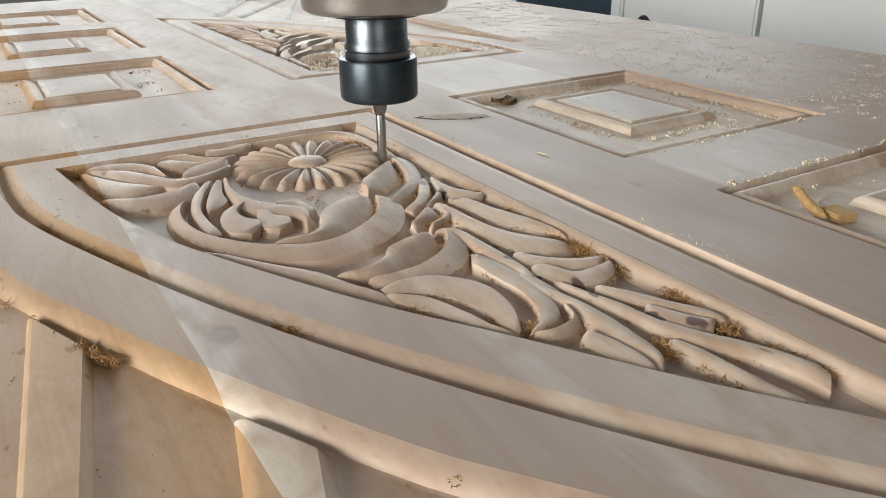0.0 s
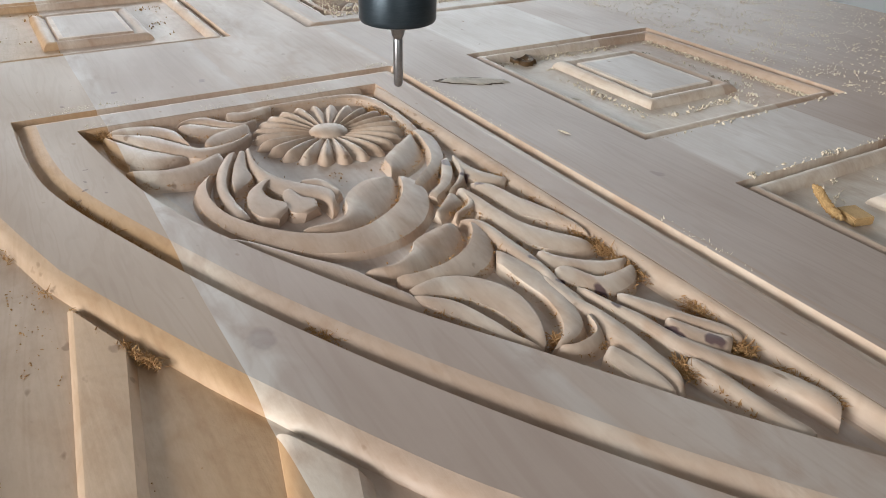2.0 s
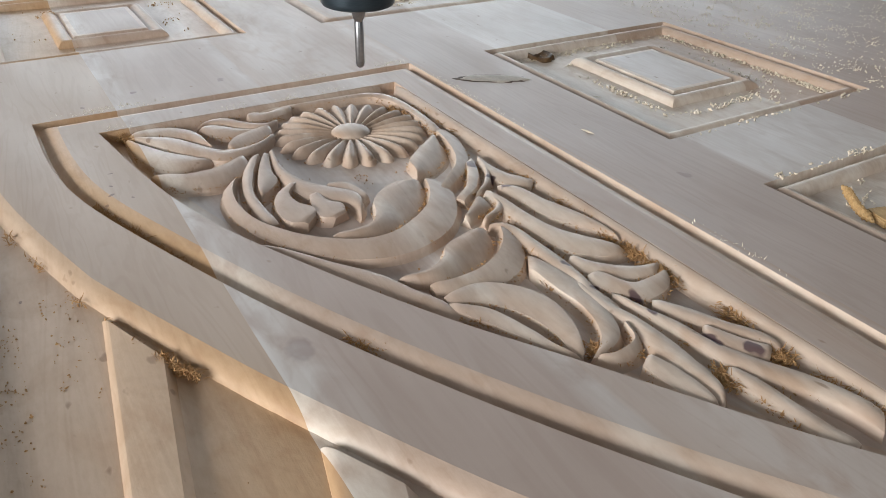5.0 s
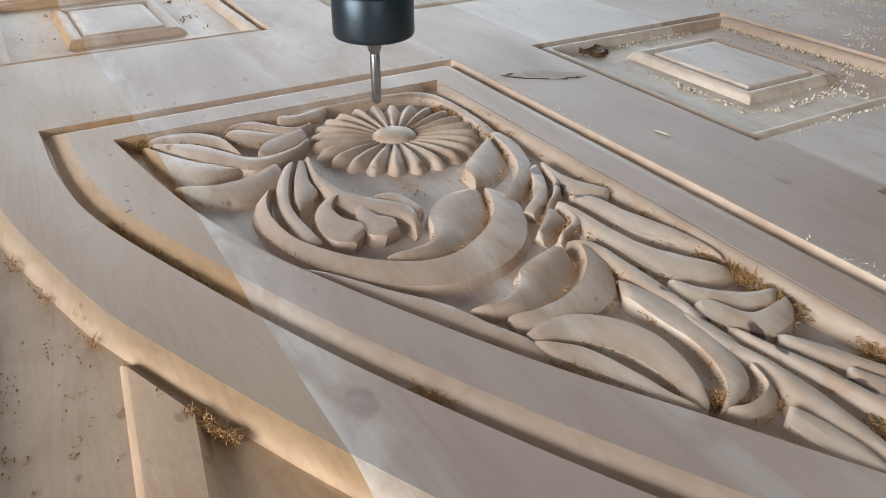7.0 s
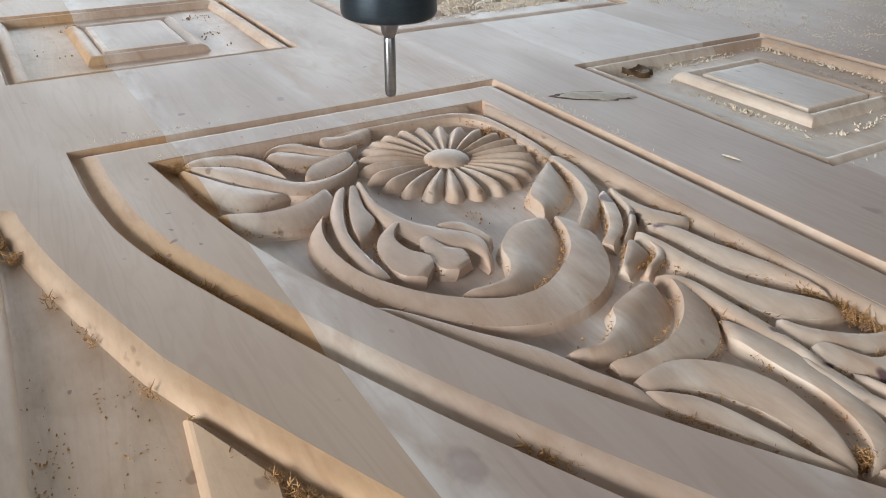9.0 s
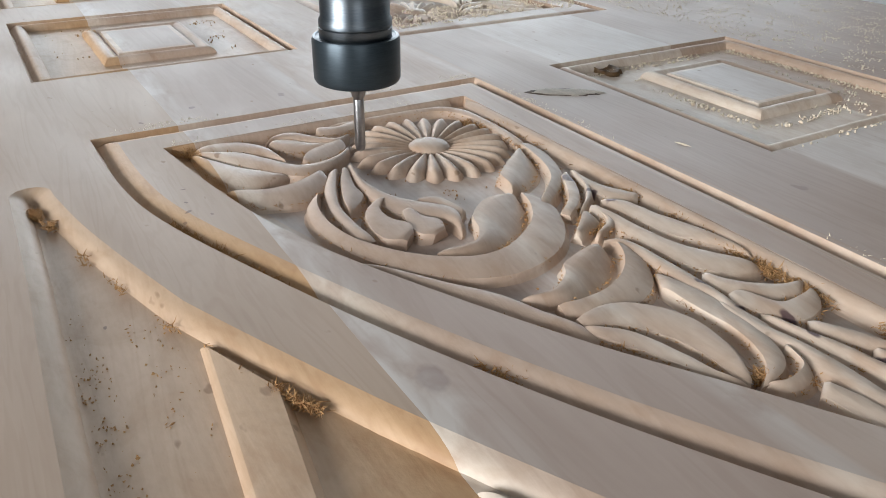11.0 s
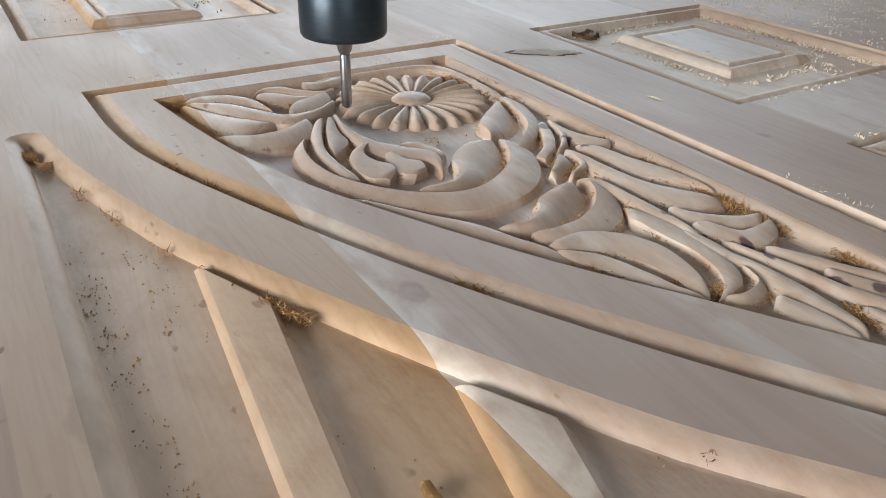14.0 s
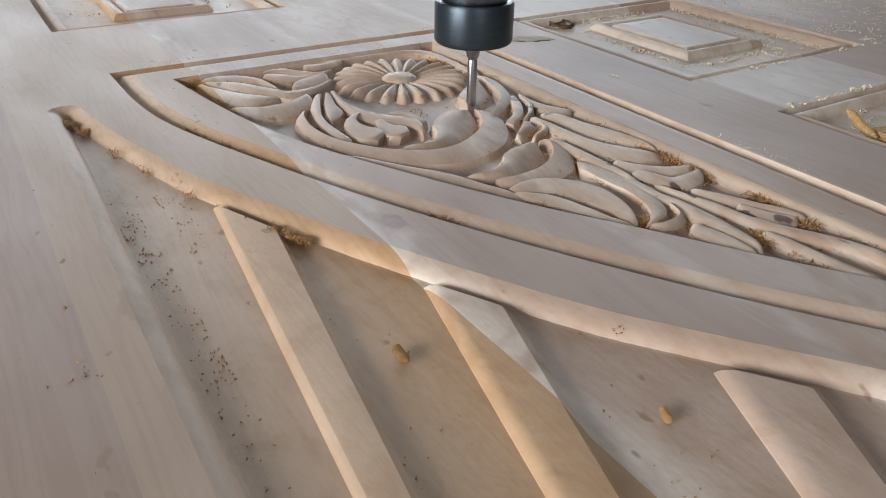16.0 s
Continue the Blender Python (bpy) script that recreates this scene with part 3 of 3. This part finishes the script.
leaf("border_band", ((-139, -38.6), (-118, -38.4), (-95, -38.2), (-70, -38.6), (-53, -42), (-44, -55), (-41.5, -78), (-42, -102), (-44, -124)), ((-139, -42), (-118, -44), (-95, -45), (-72, -46), (-58, -49.5), (-50, -62), (-48, -84), (-49, -106), (-52, -127)), 3.0, 1.6, 3.5)
leaf("top_bead", ((-232, -34.4), (-180, -34.4), (-110, -34.4), (-44, -34.4)), ((-224, -39.5), (-180, -39.5), (-110, -39.5), (-44, -39.5)), 0.0, 2.0, 7.5)
leaf("straight_bead", ((-31.4, -38), (-31.4, -150), (-31.4, -300), (-31.4, -476)), ((-39.6, -48), (-40, -150), (-40, -300), (-38, -462)), 0.0, 1.3, 7.0)
FLOWER = Vector((-0.0955, -0.0968))


def petal_mesh(n_petals):
    r0, r1, half = 0.011, 0.0485, math.pi / n_petals
    verts, faces, cols, rows = [], [], 9, 12
    for k in range(rows):
        g = k / (rows - 1)
        for i in range(cols):
            c = 2 * i / (cols - 1) - 1
            tip = 1 - 0.13 * abs(c) ** 2.0
            r = r0 + (r1 * tip - r0) * g
            ang = c * half
            dome = 1 - abs(c) ** 1.5
            top = -0.0045 + 0.0036 * math.sin(min(1, g * 1.1 + 0.1) * math.pi * 0.6)
            z = top - 0.0047 * (1 - dome) * (0.42 + 0.58 * g)
            if k == rows - 1:
                z = FLOOR_Z
                r += 0.0006
            elif k == rows - 2:
                z -= 0.0010
            verts.append((r * math.cos(ang), r * math.sin(ang), z))
    for k in range(rows - 1):
        for i in range(cols - 1):
            faces.append((k * cols + i, (k + 1) * cols + i, (k + 1) * cols + i + 1, k * cols + i + 1))
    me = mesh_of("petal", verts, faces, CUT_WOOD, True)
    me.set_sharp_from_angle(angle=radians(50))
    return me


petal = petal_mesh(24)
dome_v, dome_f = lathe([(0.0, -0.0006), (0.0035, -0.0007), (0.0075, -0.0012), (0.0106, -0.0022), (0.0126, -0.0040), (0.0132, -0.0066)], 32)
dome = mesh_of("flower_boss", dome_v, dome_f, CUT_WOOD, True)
dome.flip_normals()
for turn in (Matrix.Identity(4), HALF):
    base = turn @ Matrix.Translation((FLOWER.x, FLOWER.y, 0))
    for k in range(24):
        part("petal", petal, door).matrix_basis = base @ Matrix.Rotation(2 * math.pi * (k + 0.3) / 24, 4, "Z")
    part("flower_boss", dome, door).matrix_basis = base


# the bed under the door
bed = tagged(new("machine_bed", box_mesh("machine_bed", -0.75, 0.60, -1.15, 1.3, -0.85, -0.0425, WALL, 0.004)), "flat grey machine bed under the door blank", "machine bed", kind="structure")

# ---- the spindle ----
spindle = tagged(new("router_spindle"), "bright steel router spindle with a black collet nut and thin cutter", "spindle")
turned("cutter", [(0, 0), (0.0014, 0.0002), (0.0026, 0.0013), (0.0030, 0.0035), (0.0030, 0.0305), (0.0028, 0.0310), (0.0030, 0.0318), (0.0038, 0.0330), (0.0052, 0.0405), (0.0053, 0.048)], CARBIDE, spindle, "thin grey carbide cutter", 24)
turned("collet_nut", [(0.0050, 0.0415), (0.0210, 0.0415), (0.0229, 0.0424), (0.0237, 0.0438), (0.0238, 0.0455), (0.0238, 0.0648), (0.0231, 0.0665), (0.0218, 0.0668), (0.0212, 0.0662), (0.0185, 0.0662)], BLACK_STEEL, spindle, "smooth black collet nut")
turned("tool_holder", [(0.0180, 0.0620), (0.0196, 0.0660), (0.0197, 0.0712), (0.0194, 0.0716), (0.0197, 0.0721), (0.0196, 0.0752), (0.0186, 0.0768), (0.0185, 0.0945)], HOLDER, spindle, "grey ground steel tool holder")
turned("seal_ring", [(0.0185, 0.0912), (0.0270, 0.0912), (0.0280, 0.0920), (0.0280, 0.0945)], RUBBER, spindle, "dark seal ring")
turned("housing", [(0.0275, 0.0932), (0.0395, 0.0938), (0.0424, 0.0956), (0.0432, 0.0980), (0.0432, 0.19), (0.05, 0.191), (0.05, 0.40), (0.0, 0.40)], STEEL, spindle, "bright steel spindle housing")


# ---- waste left by the cutter ----
def slivers(name, clusters, label, seed, mat, size):
    """Torn wood fibres: bent, tapering splinters in tufts. Clusters: from, to, number, spread (mm)."""
    rng = random.Random(seed)
    verts, faces = [], []
    for x0, y0, x1, y1, count, spread in clusters:
        tufts = [rng.random() for _ in range(max(4, count // 7))]
        for _ in range(count * 7):
            g = min(1, max(0, rng.choice(tufts) + rng.gauss(0, 0.035)))
            px = (x0 + (x1 - x0) * g + rng.gauss(0, spread)) / 1000
            py = (y0 + (y1 - y0) * g + rng.gauss(0, spread)) / 1000
            base = Vector((px, py, -0.0060 + 0.0034 * rng.random()))
            az, lift = rng.uniform(0, 2 * math.pi), rng.uniform(0.1, 1.1)
            length, wide = size * rng.uniform(0.4, 1.5), rng.uniform(0.00016, 0.00042)
            way = Vector((math.cos(az) * math.cos(lift), math.sin(az) * math.cos(lift), math.sin(lift)))
            side = way.cross(Vector((0, 0, 1))).normalized() * wide
            bend = Vector((rng.gauss(0, 0.3), rng.gauss(0, 0.3), rng.gauss(-0.2, 0.3)))
            s = len(verts)
            for q, w in ((0, 1), (0.5, 0.8), (1, 0.15)):
                c = base + (way * q + bend * q * q) * length
                verts += [c - side * w, c + side * w, c + Vector((0, 0, wide * w))]
            for r in (0, 3):
                for k in range(3):
                    kk = (k + 1) % 3
                    faces.append((s + r + k, s + r + kk, s + r + 3 + kk, s + r + 3 + k))
    return tagged(new(name, mesh_of(name, verts, faces, mat)), label, "wood fibre", kind="stuff")


def crumbs(name, patches, label, seed, mat):
    """Loose sawdust: small uneven grains on given patches (mm): x0, y0, x1, y1, height, number, size."""
    rng = random.Random(seed)
    verts, faces = [], []
    for x0, y0, x1, y1, z, count, size in patches:
        heaps = [(rng.uniform(x0, x1), rng.uniform(y0, y1)) for _ in range(max(3, count // 14))]
        for _ in range(count):
            if rng.random() < 0.65:
                hx, hy = rng.choice(heaps)
                px, py = hx + rng.gauss(0, 4), hy + rng.gauss(0, 4)
            else:
                px, py = rng.uniform(x0, x1), rng.uniform(y0, y1)
            px, py = min(max(px, x0), x1), min(max(py, y0), y1)
            r = size * rng.uniform(0.35, 1.3) / 1000
            turn = Euler((rng.uniform(0, 6), rng.uniform(0, 6), rng.uniform(0, 6))).to_matrix()
            c = Vector((px / 1000, py / 1000, z / 1000 + r * 0.35))
            a, bb, d = r * rng.uniform(0.7, 1.6), r * rng.uniform(0.5, 1.0), r * rng.uniform(0.3, 0.6)
            s = len(verts)
            verts += [c + turn @ Vector(v) for v in ((a, 0, 0), (-a, 0, 0), (0, bb, 0), (0, -bb, 0), (0, 0, d), (0, 0, -d))]
            for u, w in ((0, 2), (2, 1), (1, 3), (3, 0)):
                faces += [(s + u, s + w, s + 4), (s + w, s + u, s + 5)]
    return tagged(new(name, mesh_of(name, verts, faces, mat)), label, "sawdust", kind="stuff")


slivers("torn_fibre", [(-254, -128, -234, -195, 210, 0.9), (-189, -291, -179, -306, 70, 1.4), (-256, -264, -245, -286, 70, 1.0), (-300, -125, -284, -185, 9, 0.7), (-311, -78, -303, -104, 70, 1.3),
                       (-218, -33, -196, -36, 20, 1.2), (-224, -38, -218, -50, 60, 2), (-110, -340, -100, -352, 60, 1.5), (-206, -232, -150, -300, 26, 1.0), (-240, -172, -226, -215, 40, 1.0),
                       (-282, -195, -259, -255, 8, 0.7), (-178, -397, -173, -404, 7, 0.8)],
        "golden brown torn fibres in the carved grooves", 3, FIBRE, 0.0024)
slivers("torn_fibre", [(-38, -206, -39, -226, 40, 1.6), (-37, -238, -34, -256, 60, 1.8), (-39, -256, -41, -300, 190, 1.5), (-40, -300, -43, -330, 130, 2.2), (-38, -350, -37, -366, 80, 2.2), (-45, -372, -44, -388, 70, 2.2),
                       (-72, -376, -74, -390, 70, 2.2), (-42, -395, -40, -425, 60, 2), (-58, -68, -44, -98, 40, 1.2), (-36, -70, -37, -130, 60, 1.4), (-46, -104, -50, -128, 40, 1.6)],
        "rough torn fibres along the straight panel edge", 4, FIBRE, 0.0024)
# Torn fuzz, spread along all leaf edges so its brown doubles as crease shade.
slivers("crease_fibre", CREASE_FUZZ, "fine brown fibres round the carved leaves, standing in for crease shade", 9, FIBRE, 0.0014)
slivers("edge_burr", [(-270, 0, -5, 0, 26, 0.3), (0, -5, -1, -400, 14, 0.4), (-230, -35, -40, -35, 12, 0.4)], "fine pale burrs along the cut edges", 8, SAWDUST, 0.0013).location.z = 0.0064
crumbs("sawdust", [(278, -360, 540, 560, 0, 8500, 0.85), (90, -26, 258, -16, -6.3, 230, 1.0), (249, -196, 257, -20, -6.3, 420, 1.05), (116, -52, 228, -48, -6.3, 40, 1.2), (110, -170, 117, -60, -6.3, 110, 1.2), (117, -176, 226, -168, -6.3, 90, 1.2),
                   (20, 165, 250, 230, 0, 800, 1.2), (80, -215, 270, -211, 0, 60, 1.2), (85, -283, 268, -278, 0, 130, 1.0), (86, -470, 255, -298, -6.3, 180, 1.1), (180, -190, 240, -60, -6.3, 190, 1.1), (330, 560, 540, 1000, 0, 240, 1.6)],
       "pale sawdust crumbs scattered over the wood", 5, SAWDUST)
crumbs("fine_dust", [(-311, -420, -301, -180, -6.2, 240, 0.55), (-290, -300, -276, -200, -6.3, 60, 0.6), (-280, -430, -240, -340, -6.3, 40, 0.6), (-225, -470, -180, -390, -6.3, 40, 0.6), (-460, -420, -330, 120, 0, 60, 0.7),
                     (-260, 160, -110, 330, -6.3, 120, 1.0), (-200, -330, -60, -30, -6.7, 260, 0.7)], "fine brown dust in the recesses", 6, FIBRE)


def wood_chip(place, turn, long, wide, label, lift=0.3):
    """A tightly coiled shaving; lift: how far its end rises, in widths."""
    rng = random.Random(int(long * 1e5))
    chip = tagged(new("wood_chip"), label, "wood chip", group="loose wood chips")
    chip.matrix_basis = pose(*place, 0, 0, turn)
    verts, faces, n, m = [], [], 110, 10
    for k in range(n):
        g = k / (n - 1)
        body = min(1.0, 0.35 + 4.0 * min(g, 1 - g))
        rise = wide * (0.5 + lift * g)
        for i in range(m):
            a = 2 * math.pi * i / m
            coil = 1 + 0.28 * math.sin(2 * math.pi * 13 * g + a) + rng.uniform(-0.12, 0.12)
            r = 0.42 * wide * body * coil
            verts.append((long * (g - 0.5), r * math.cos(a) + 0.05 * long * math.sin(5 * g), max(0.0001, rise + r * math.sin(a))))
    for k in range(n - 1):
        for i in range(m):
            j = (i + 1) % m
            faces.append((k * m + i, k * m + j, (k + 1) * m + j, (k + 1) * m + i))
    faces += [tuple(reversed(range(m))), tuple(range((n - 1) * m, n * m))]
    part("shaving", mesh_of("shaving", verts, faces, CHIP), chip)
    return chip


CHIP = noisy("fresh_shaving", (0.42, 0.26, 0.11), (0.64, 0.44, 0.22), 300, 0.85, 0, 0.4)
big_chip = wood_chip((0.0947, -0.3226, -0.0063), 75, 0.0280, 0.0054, "coiled golden shaving leaning on a flat offcut", 1.3)
part("offcut", box_mesh("offcut", -0.0182, -0.0033, -0.016, -0.0035, 0.0, 0.0048, CHIP, 0.0006), big_chip, "flat golden offcut")
wood_chip((-0.249, -0.374, -0.0063), 100, 0.0085, 0.0036, "small brown shaving in a fan recess")
wood_chip((-0.193, -0.443, -0.0063), 80, 0.006, 0.003, "tiny brown shaving in a fan recess")


def wood_splinter(place, turn, long, wide, label):
    """A thin torn splinter that lies flat, with a raised ragged end."""
    rng = random.Random(int(long * 1e6))
    splinter = tagged(new("wood_splinter"), label, "wood splinter", group="loose splinters")
    splinter.matrix_basis = pose(*place, 0, 0, turn)
    verts, faces, n = [], [], 10
    for k in range(n):
        g = k / (n - 1)
        w = wide * (1 - 0.75 * abs(2 * g - 0.8) ** 2) * rng.uniform(0.8, 1.15)
        z = 0.0002 + 0.0016 * max(0, g - 0.6) + 0.0001 * rng.random()
        y = 0.08 * long * math.sin(2.4 * g)
        verts += [(long * (g - 0.5), y - w, z), (long * (g - 0.5), y + w, z), (long * (g - 0.5), y + 0.3 * w, z + 0.8 * w), (long * (g - 0.5), y - 0.4 * w, z + 0.6 * w)]
    for k in range(n - 1):
        for i in range(4):
            j = (i + 1) % 4
            faces.append((k * 4 + i, k * 4 + j, k * 4 + 4 + j, k * 4 + 4 + i))
    faces += [(3, 2, 1, 0), tuple(range(4 * n - 4, 4 * n))]
    part("sliver", mesh_of("sliver", verts, faces, SAWDUST), splinter)


wood_splinter((0.0315, -0.178, 0.0), -86, 0.012, 0.0009, "thin pale splinter lying on the flat wood")
wood_splinter((0.092, -0.118, -0.0063), -60, 0.008, 0.0008, "tiny pale splinter in a square recess")


# a loose knot in a recess and a ragged split in the face
def ragged(name, cx, cy, rx, ry, turn, z0, z1, mat, seed, label, dish=0.4):
    rng = random.Random(seed)
    verts, faces, n = [], [], 26
    edge_r = [1 + rng.uniform(-0.16, 0.16) for _ in range(n)]
    for ring, (r, z) in enumerate(((1.0, z0), (0.9, z1), (0.6, z1 - dish * (z1 - z0)), (0.25, z1 - 1.6 * dish * (z1 - z0)))):
        for i in range(n):
            a = 2 * math.pi * i / n
            x, y = rx * r * edge_r[i] * math.cos(a), ry * r * edge_r[i] * math.sin(a)
            c, s = math.cos(radians(turn)), math.sin(radians(turn))
            verts.append((cx + x * c - y * s, cy + x * s + y * c, z + (rng.uniform(-1, 1) * 0.0003 if ring > 1 else 0)))
    for k in range(3):
        for i in range(n):
            j = (i + 1) % n
            faces.append((k * n + i, k * n + j, (k + 1) * n + j, (k + 1) * n + i))
    faces.append(tuple(range(3 * n, 4 * n)))
    return part(name, mesh_of(name, verts, faces, mat, True), door, label)


KNOT = noisy("knot_wood", (0.035, 0.02, 0.012), (0.22, 0.12, 0.04), 220, 0.6, 0, 0.6)
SPLIT_PALE = noisy("split_wood", (0.42, 0.38, 0.33), (0.66, 0.60, 0.53), 160, 0.8, 0, 0.7, (1, 0.3, 1))
SPLIT_SHADE = noisy("split_shadow", (0.05, 0.035, 0.025), (0.16, 0.11, 0.08), 200, 0.8, 0, 0.5)
ragged("knot", 0.113, -0.020, 0.0105, 0.014, 10, -0.0070, -0.0030, KNOT, 11, "dark brown loose knot")
# Dark plate below the pale one paints the shade at the split's edge.
ragged("split_shade", 0.036, -0.062, 0.0092, 0.029, 59, -0.0004, 0.0003, SPLIT_SHADE, 12, "painted shade round the split", 0.1)
ragged("split", 0.0365, -0.0625, 0.0076, 0.026, 59, 0.0000, 0.0007, SPLIT_PALE, 13, "pale ragged split in the face", 0.1)


# ---- the room ----
def wall(name, x0, x1, y0, y1, z0, z1, mat=WALL):
    return tagged(new(name, box_mesh(name, x0, x1, y0, y1, z0, z1, mat)), kind="structure")


def wall_with_window(name, along, at0, at1, u0, u1, w0, w1, s0, s1):
    """A wall between u0 and u1 with a window opening from w0 to w1 and from sill s0 to head s1."""
    bm = bmesh.new()
    for a, c, z0, z1 in ((u0, w0, -0.85, 3.4), (w1, u1, -0.85, 3.4), (w0, w1, -0.85, s0), (w0, w1, s1, 3.4)):
        lo, hi = ((at0, a, z0), (at1, c, z1)) if along == "y" else ((a, at0, z0), (c, at1, z1))
        mid, size = (Vector(lo) + Vector(hi)) / 2, Vector(hi) - Vector(lo)
        bmesh.ops.create_cube(bm, size=1, matrix=Matrix.Translation(mid) @ Matrix.Diagonal((*size, 1)))
    me = bpy.data.meshes.new(name)
    bm.to_mesh(me)
    bm.free()
    me.materials.append(WALL)
    return tagged(new(name, me), kind="structure")


wall("floor", -3.2, 4.2, -4.2, 5.2, -0.95, -0.85, CONCRETE)
wall("ceiling", -3.2, 4.2, -4.2, 5.2, 3.4, 3.5)
# The south opening is unseen, made only to hold the added fill.
wall_with_window("wall_south", "x", -4.2, -4.0, -3.2, 4.2, -2.1, -0.3, 0.4, 1.6)
wall_with_window("wall_west", "y", -3.2, -3.0, -4.0, 5.0, -1.5, 0.3, 0.2, 1.12)
wall_with_window("wall_north", "x", 5.0, 5.2, -3.2, 4.2, -0.9, 3.9, 0.3, 2.3)
wall_with_window("wall_east", "y", 4.0, 4.2, -4.0, 5.0, 2.2, 4.8, 0.3, 2.3)

# white machine cabinet behind the bed, with a dark bay and a cable hole
cabinet = tagged(new("machine_cabinet"), "white enamelled machine cabinet with a dark open bay", "cabinet")
part("side_panel", box_mesh("side_panel", 1.30, 1.75, 1.74, 1.80, -0.80, 0.10, WHITE_PAINT, 0.006), cabinet)
part("bay", box_mesh("bay", 1.42, 1.75, 1.13, 1.74, -0.80, 0.10, DARK_PAINT, 0.004), cabinet, "dark blue recessed bay")
part("post", box_mesh("post", 1.30, 1.75, 1.085, 1.13, -0.80, 0.10, WHITE_PAINT, 0.006), cabinet)
part("door_panel", box_mesh("door_panel", 1.305, 1.75, 0.648, 1.083, -0.80, 0.10, WHITE_PAINT, 0.006), cabinet)
part("door_panel", box_mesh("door_panel", 1.305, 1.75, -0.30, 0.636, -0.80, 0.10, WHITE_PAINT, 0.006), cabinet)
part("gap_strip", box_mesh("gap_strip", 1.33, 1.74, 0.630, 0.652, -0.80, 0.09, DARK_PAINT), cabinet)
part("plinth", box_mesh("plinth", 1.33, 1.73, -0.28, 1.78, -0.85, -0.79, RUBBER), cabinet)
hole_v, hole_f = lathe([(0.026, 0.0), (0.024, 0.004), (0.019, 0.0045), (0.017, 0.001), (0.0, 0.0005)], 28)
grommet = part("grommet", mesh_of("grommet", hole_v, hole_f, RUBBER, True), cabinet, "black rubber cable grommet")
grommet.matrix_basis = pose(1.3045, 1.000, -0.147, 0, -90, 0)


def motions():
    rows = [
        (0, -0.0548, -0.1232, -0.0041),
        (0.2, -0.0561, -0.1225, 0.0037),
        (0.4, -0.0537, -0.1161, 0.0182),
        (0.6, -0.0501, -0.1064, 0.0224),
        (0.8, -0.0460, -0.1002, 0.0081),
        (1, -0.0428, -0.0937, -0.0007),
        (1.2, -0.0439, -0.0985, -0.0037),
        (1.4, -0.0475, -0.1049, -0.0052),
        (1.6, -0.0488, -0.1064, -0.0036),
        (1.8, -0.0516, -0.1089, 0.0045),
        (2, -0.0492, -0.1056, 0.0214),
        (2.2, -0.0590, -0.0938, 0.0244),
        (2.4, -0.0715, -0.0770, 0.0287),
        (2.6, -0.0687, -0.0745, 0.0196),
        (2.8, -0.0672, -0.0720, 0.0099),
        (3, -0.0652, -0.0689, 0.0006),
        (3.2, -0.0608, -0.0638, -0.0036),
        (3.4, -0.0603, -0.0621, -0.0035),
        (3.6, -0.0634, -0.0631, 0.0047),
        (5.8, -0.0736, -0.0512, 0.0239),
        (6, -0.0830, -0.0502, 0.0212),
        (6.2, -0.0851, -0.0538, 0.0095),
        (6.4, -0.0841, -0.0544, 0.0007),
        (6.6, -0.0820, -0.0524, -0.0033),
        (6.8, -0.0830, -0.0525, -0.0037),
        (7, -0.0857, -0.0548, 0.0001),
        (7.2, -0.0851, -0.0528, 0.0145),
        (7.4, -0.0836, -0.0530, 0.0238),
        (7.6, -0.0960, -0.0507, 0.0230),
        (7.8, -0.0968, -0.0549, 0.0149),
        (8, -0.0982, -0.0546, 0.0044),
        (8.2, -0.0997, -0.0511, -0.0036),
        (8.4, -0.0982, -0.0500, -0.0029),
        (8.6, -0.0949, -0.0525, 0.0130),
        (8.8, -0.0986, -0.0590, 0.0283),
        (9, -0.1172, -0.0755, 0.0278),
        (9.2, -0.1453, -0.0976, 0.0248),
        (11.3, -0.1375, -0.0910, -0.0043),
        (11.5, -0.1403, -0.0967, -0.0059),
        (11.7, -0.1388, -0.1001, -0.0052),
        (11.9, -0.1405, -0.1037, -0.0059),
        (12.1, -0.1415, -0.1048, -0.0052),
        (12.3, -0.1388, -0.1104, -0.0054),
        (12.5, -0.1392, -0.1159, -0.0056),
        (12.7, -0.1410, -0.1187, -0.0064),
        (12.9, -0.1365, -0.1186, -0.0072),
        (13.1, -0.1329, -0.1126, -0.0053),
        (13.3, -0.1362, -0.1098, -0.0049),
        (13.5, -0.1413, -0.1102, -0.0060),
        (13.7, -0.1461, -0.1080, -0.0039),
        (13.9, -0.1465, -0.1110, -0.0016),
        (14.1, -0.1424, -0.1031, 0.0089),
        (14.3, -0.1370, -0.0904, 0.0177),
        (14.5, -0.1134, -0.0981, 0.0151),
        (14.7, -0.0646, -0.1302, 0.0086),
        (14.8, -0.0601, -0.1376, 0.0121),
        (14.9, -0.0703, -0.1491, 0.0131),
        (15, -0.0816, -0.1684, 0.0124),
        (15.2, -0.0871, -0.1825, 0.0069),
        (15.4, -0.0901, -0.1833, 0.0010),
        (15.6, -0.0879, -0.1769, -0.0031),
        (15.7, -0.0854, -0.1733, -0.0040),
        (15.8, -0.0867, -0.1711, -0.0040),
        (16, -0.0859, -0.1727, -0.0041),
    ]
    walk(spindle, [(t, pose(x, y, z)) for t, x, y, z in rows])


motions()
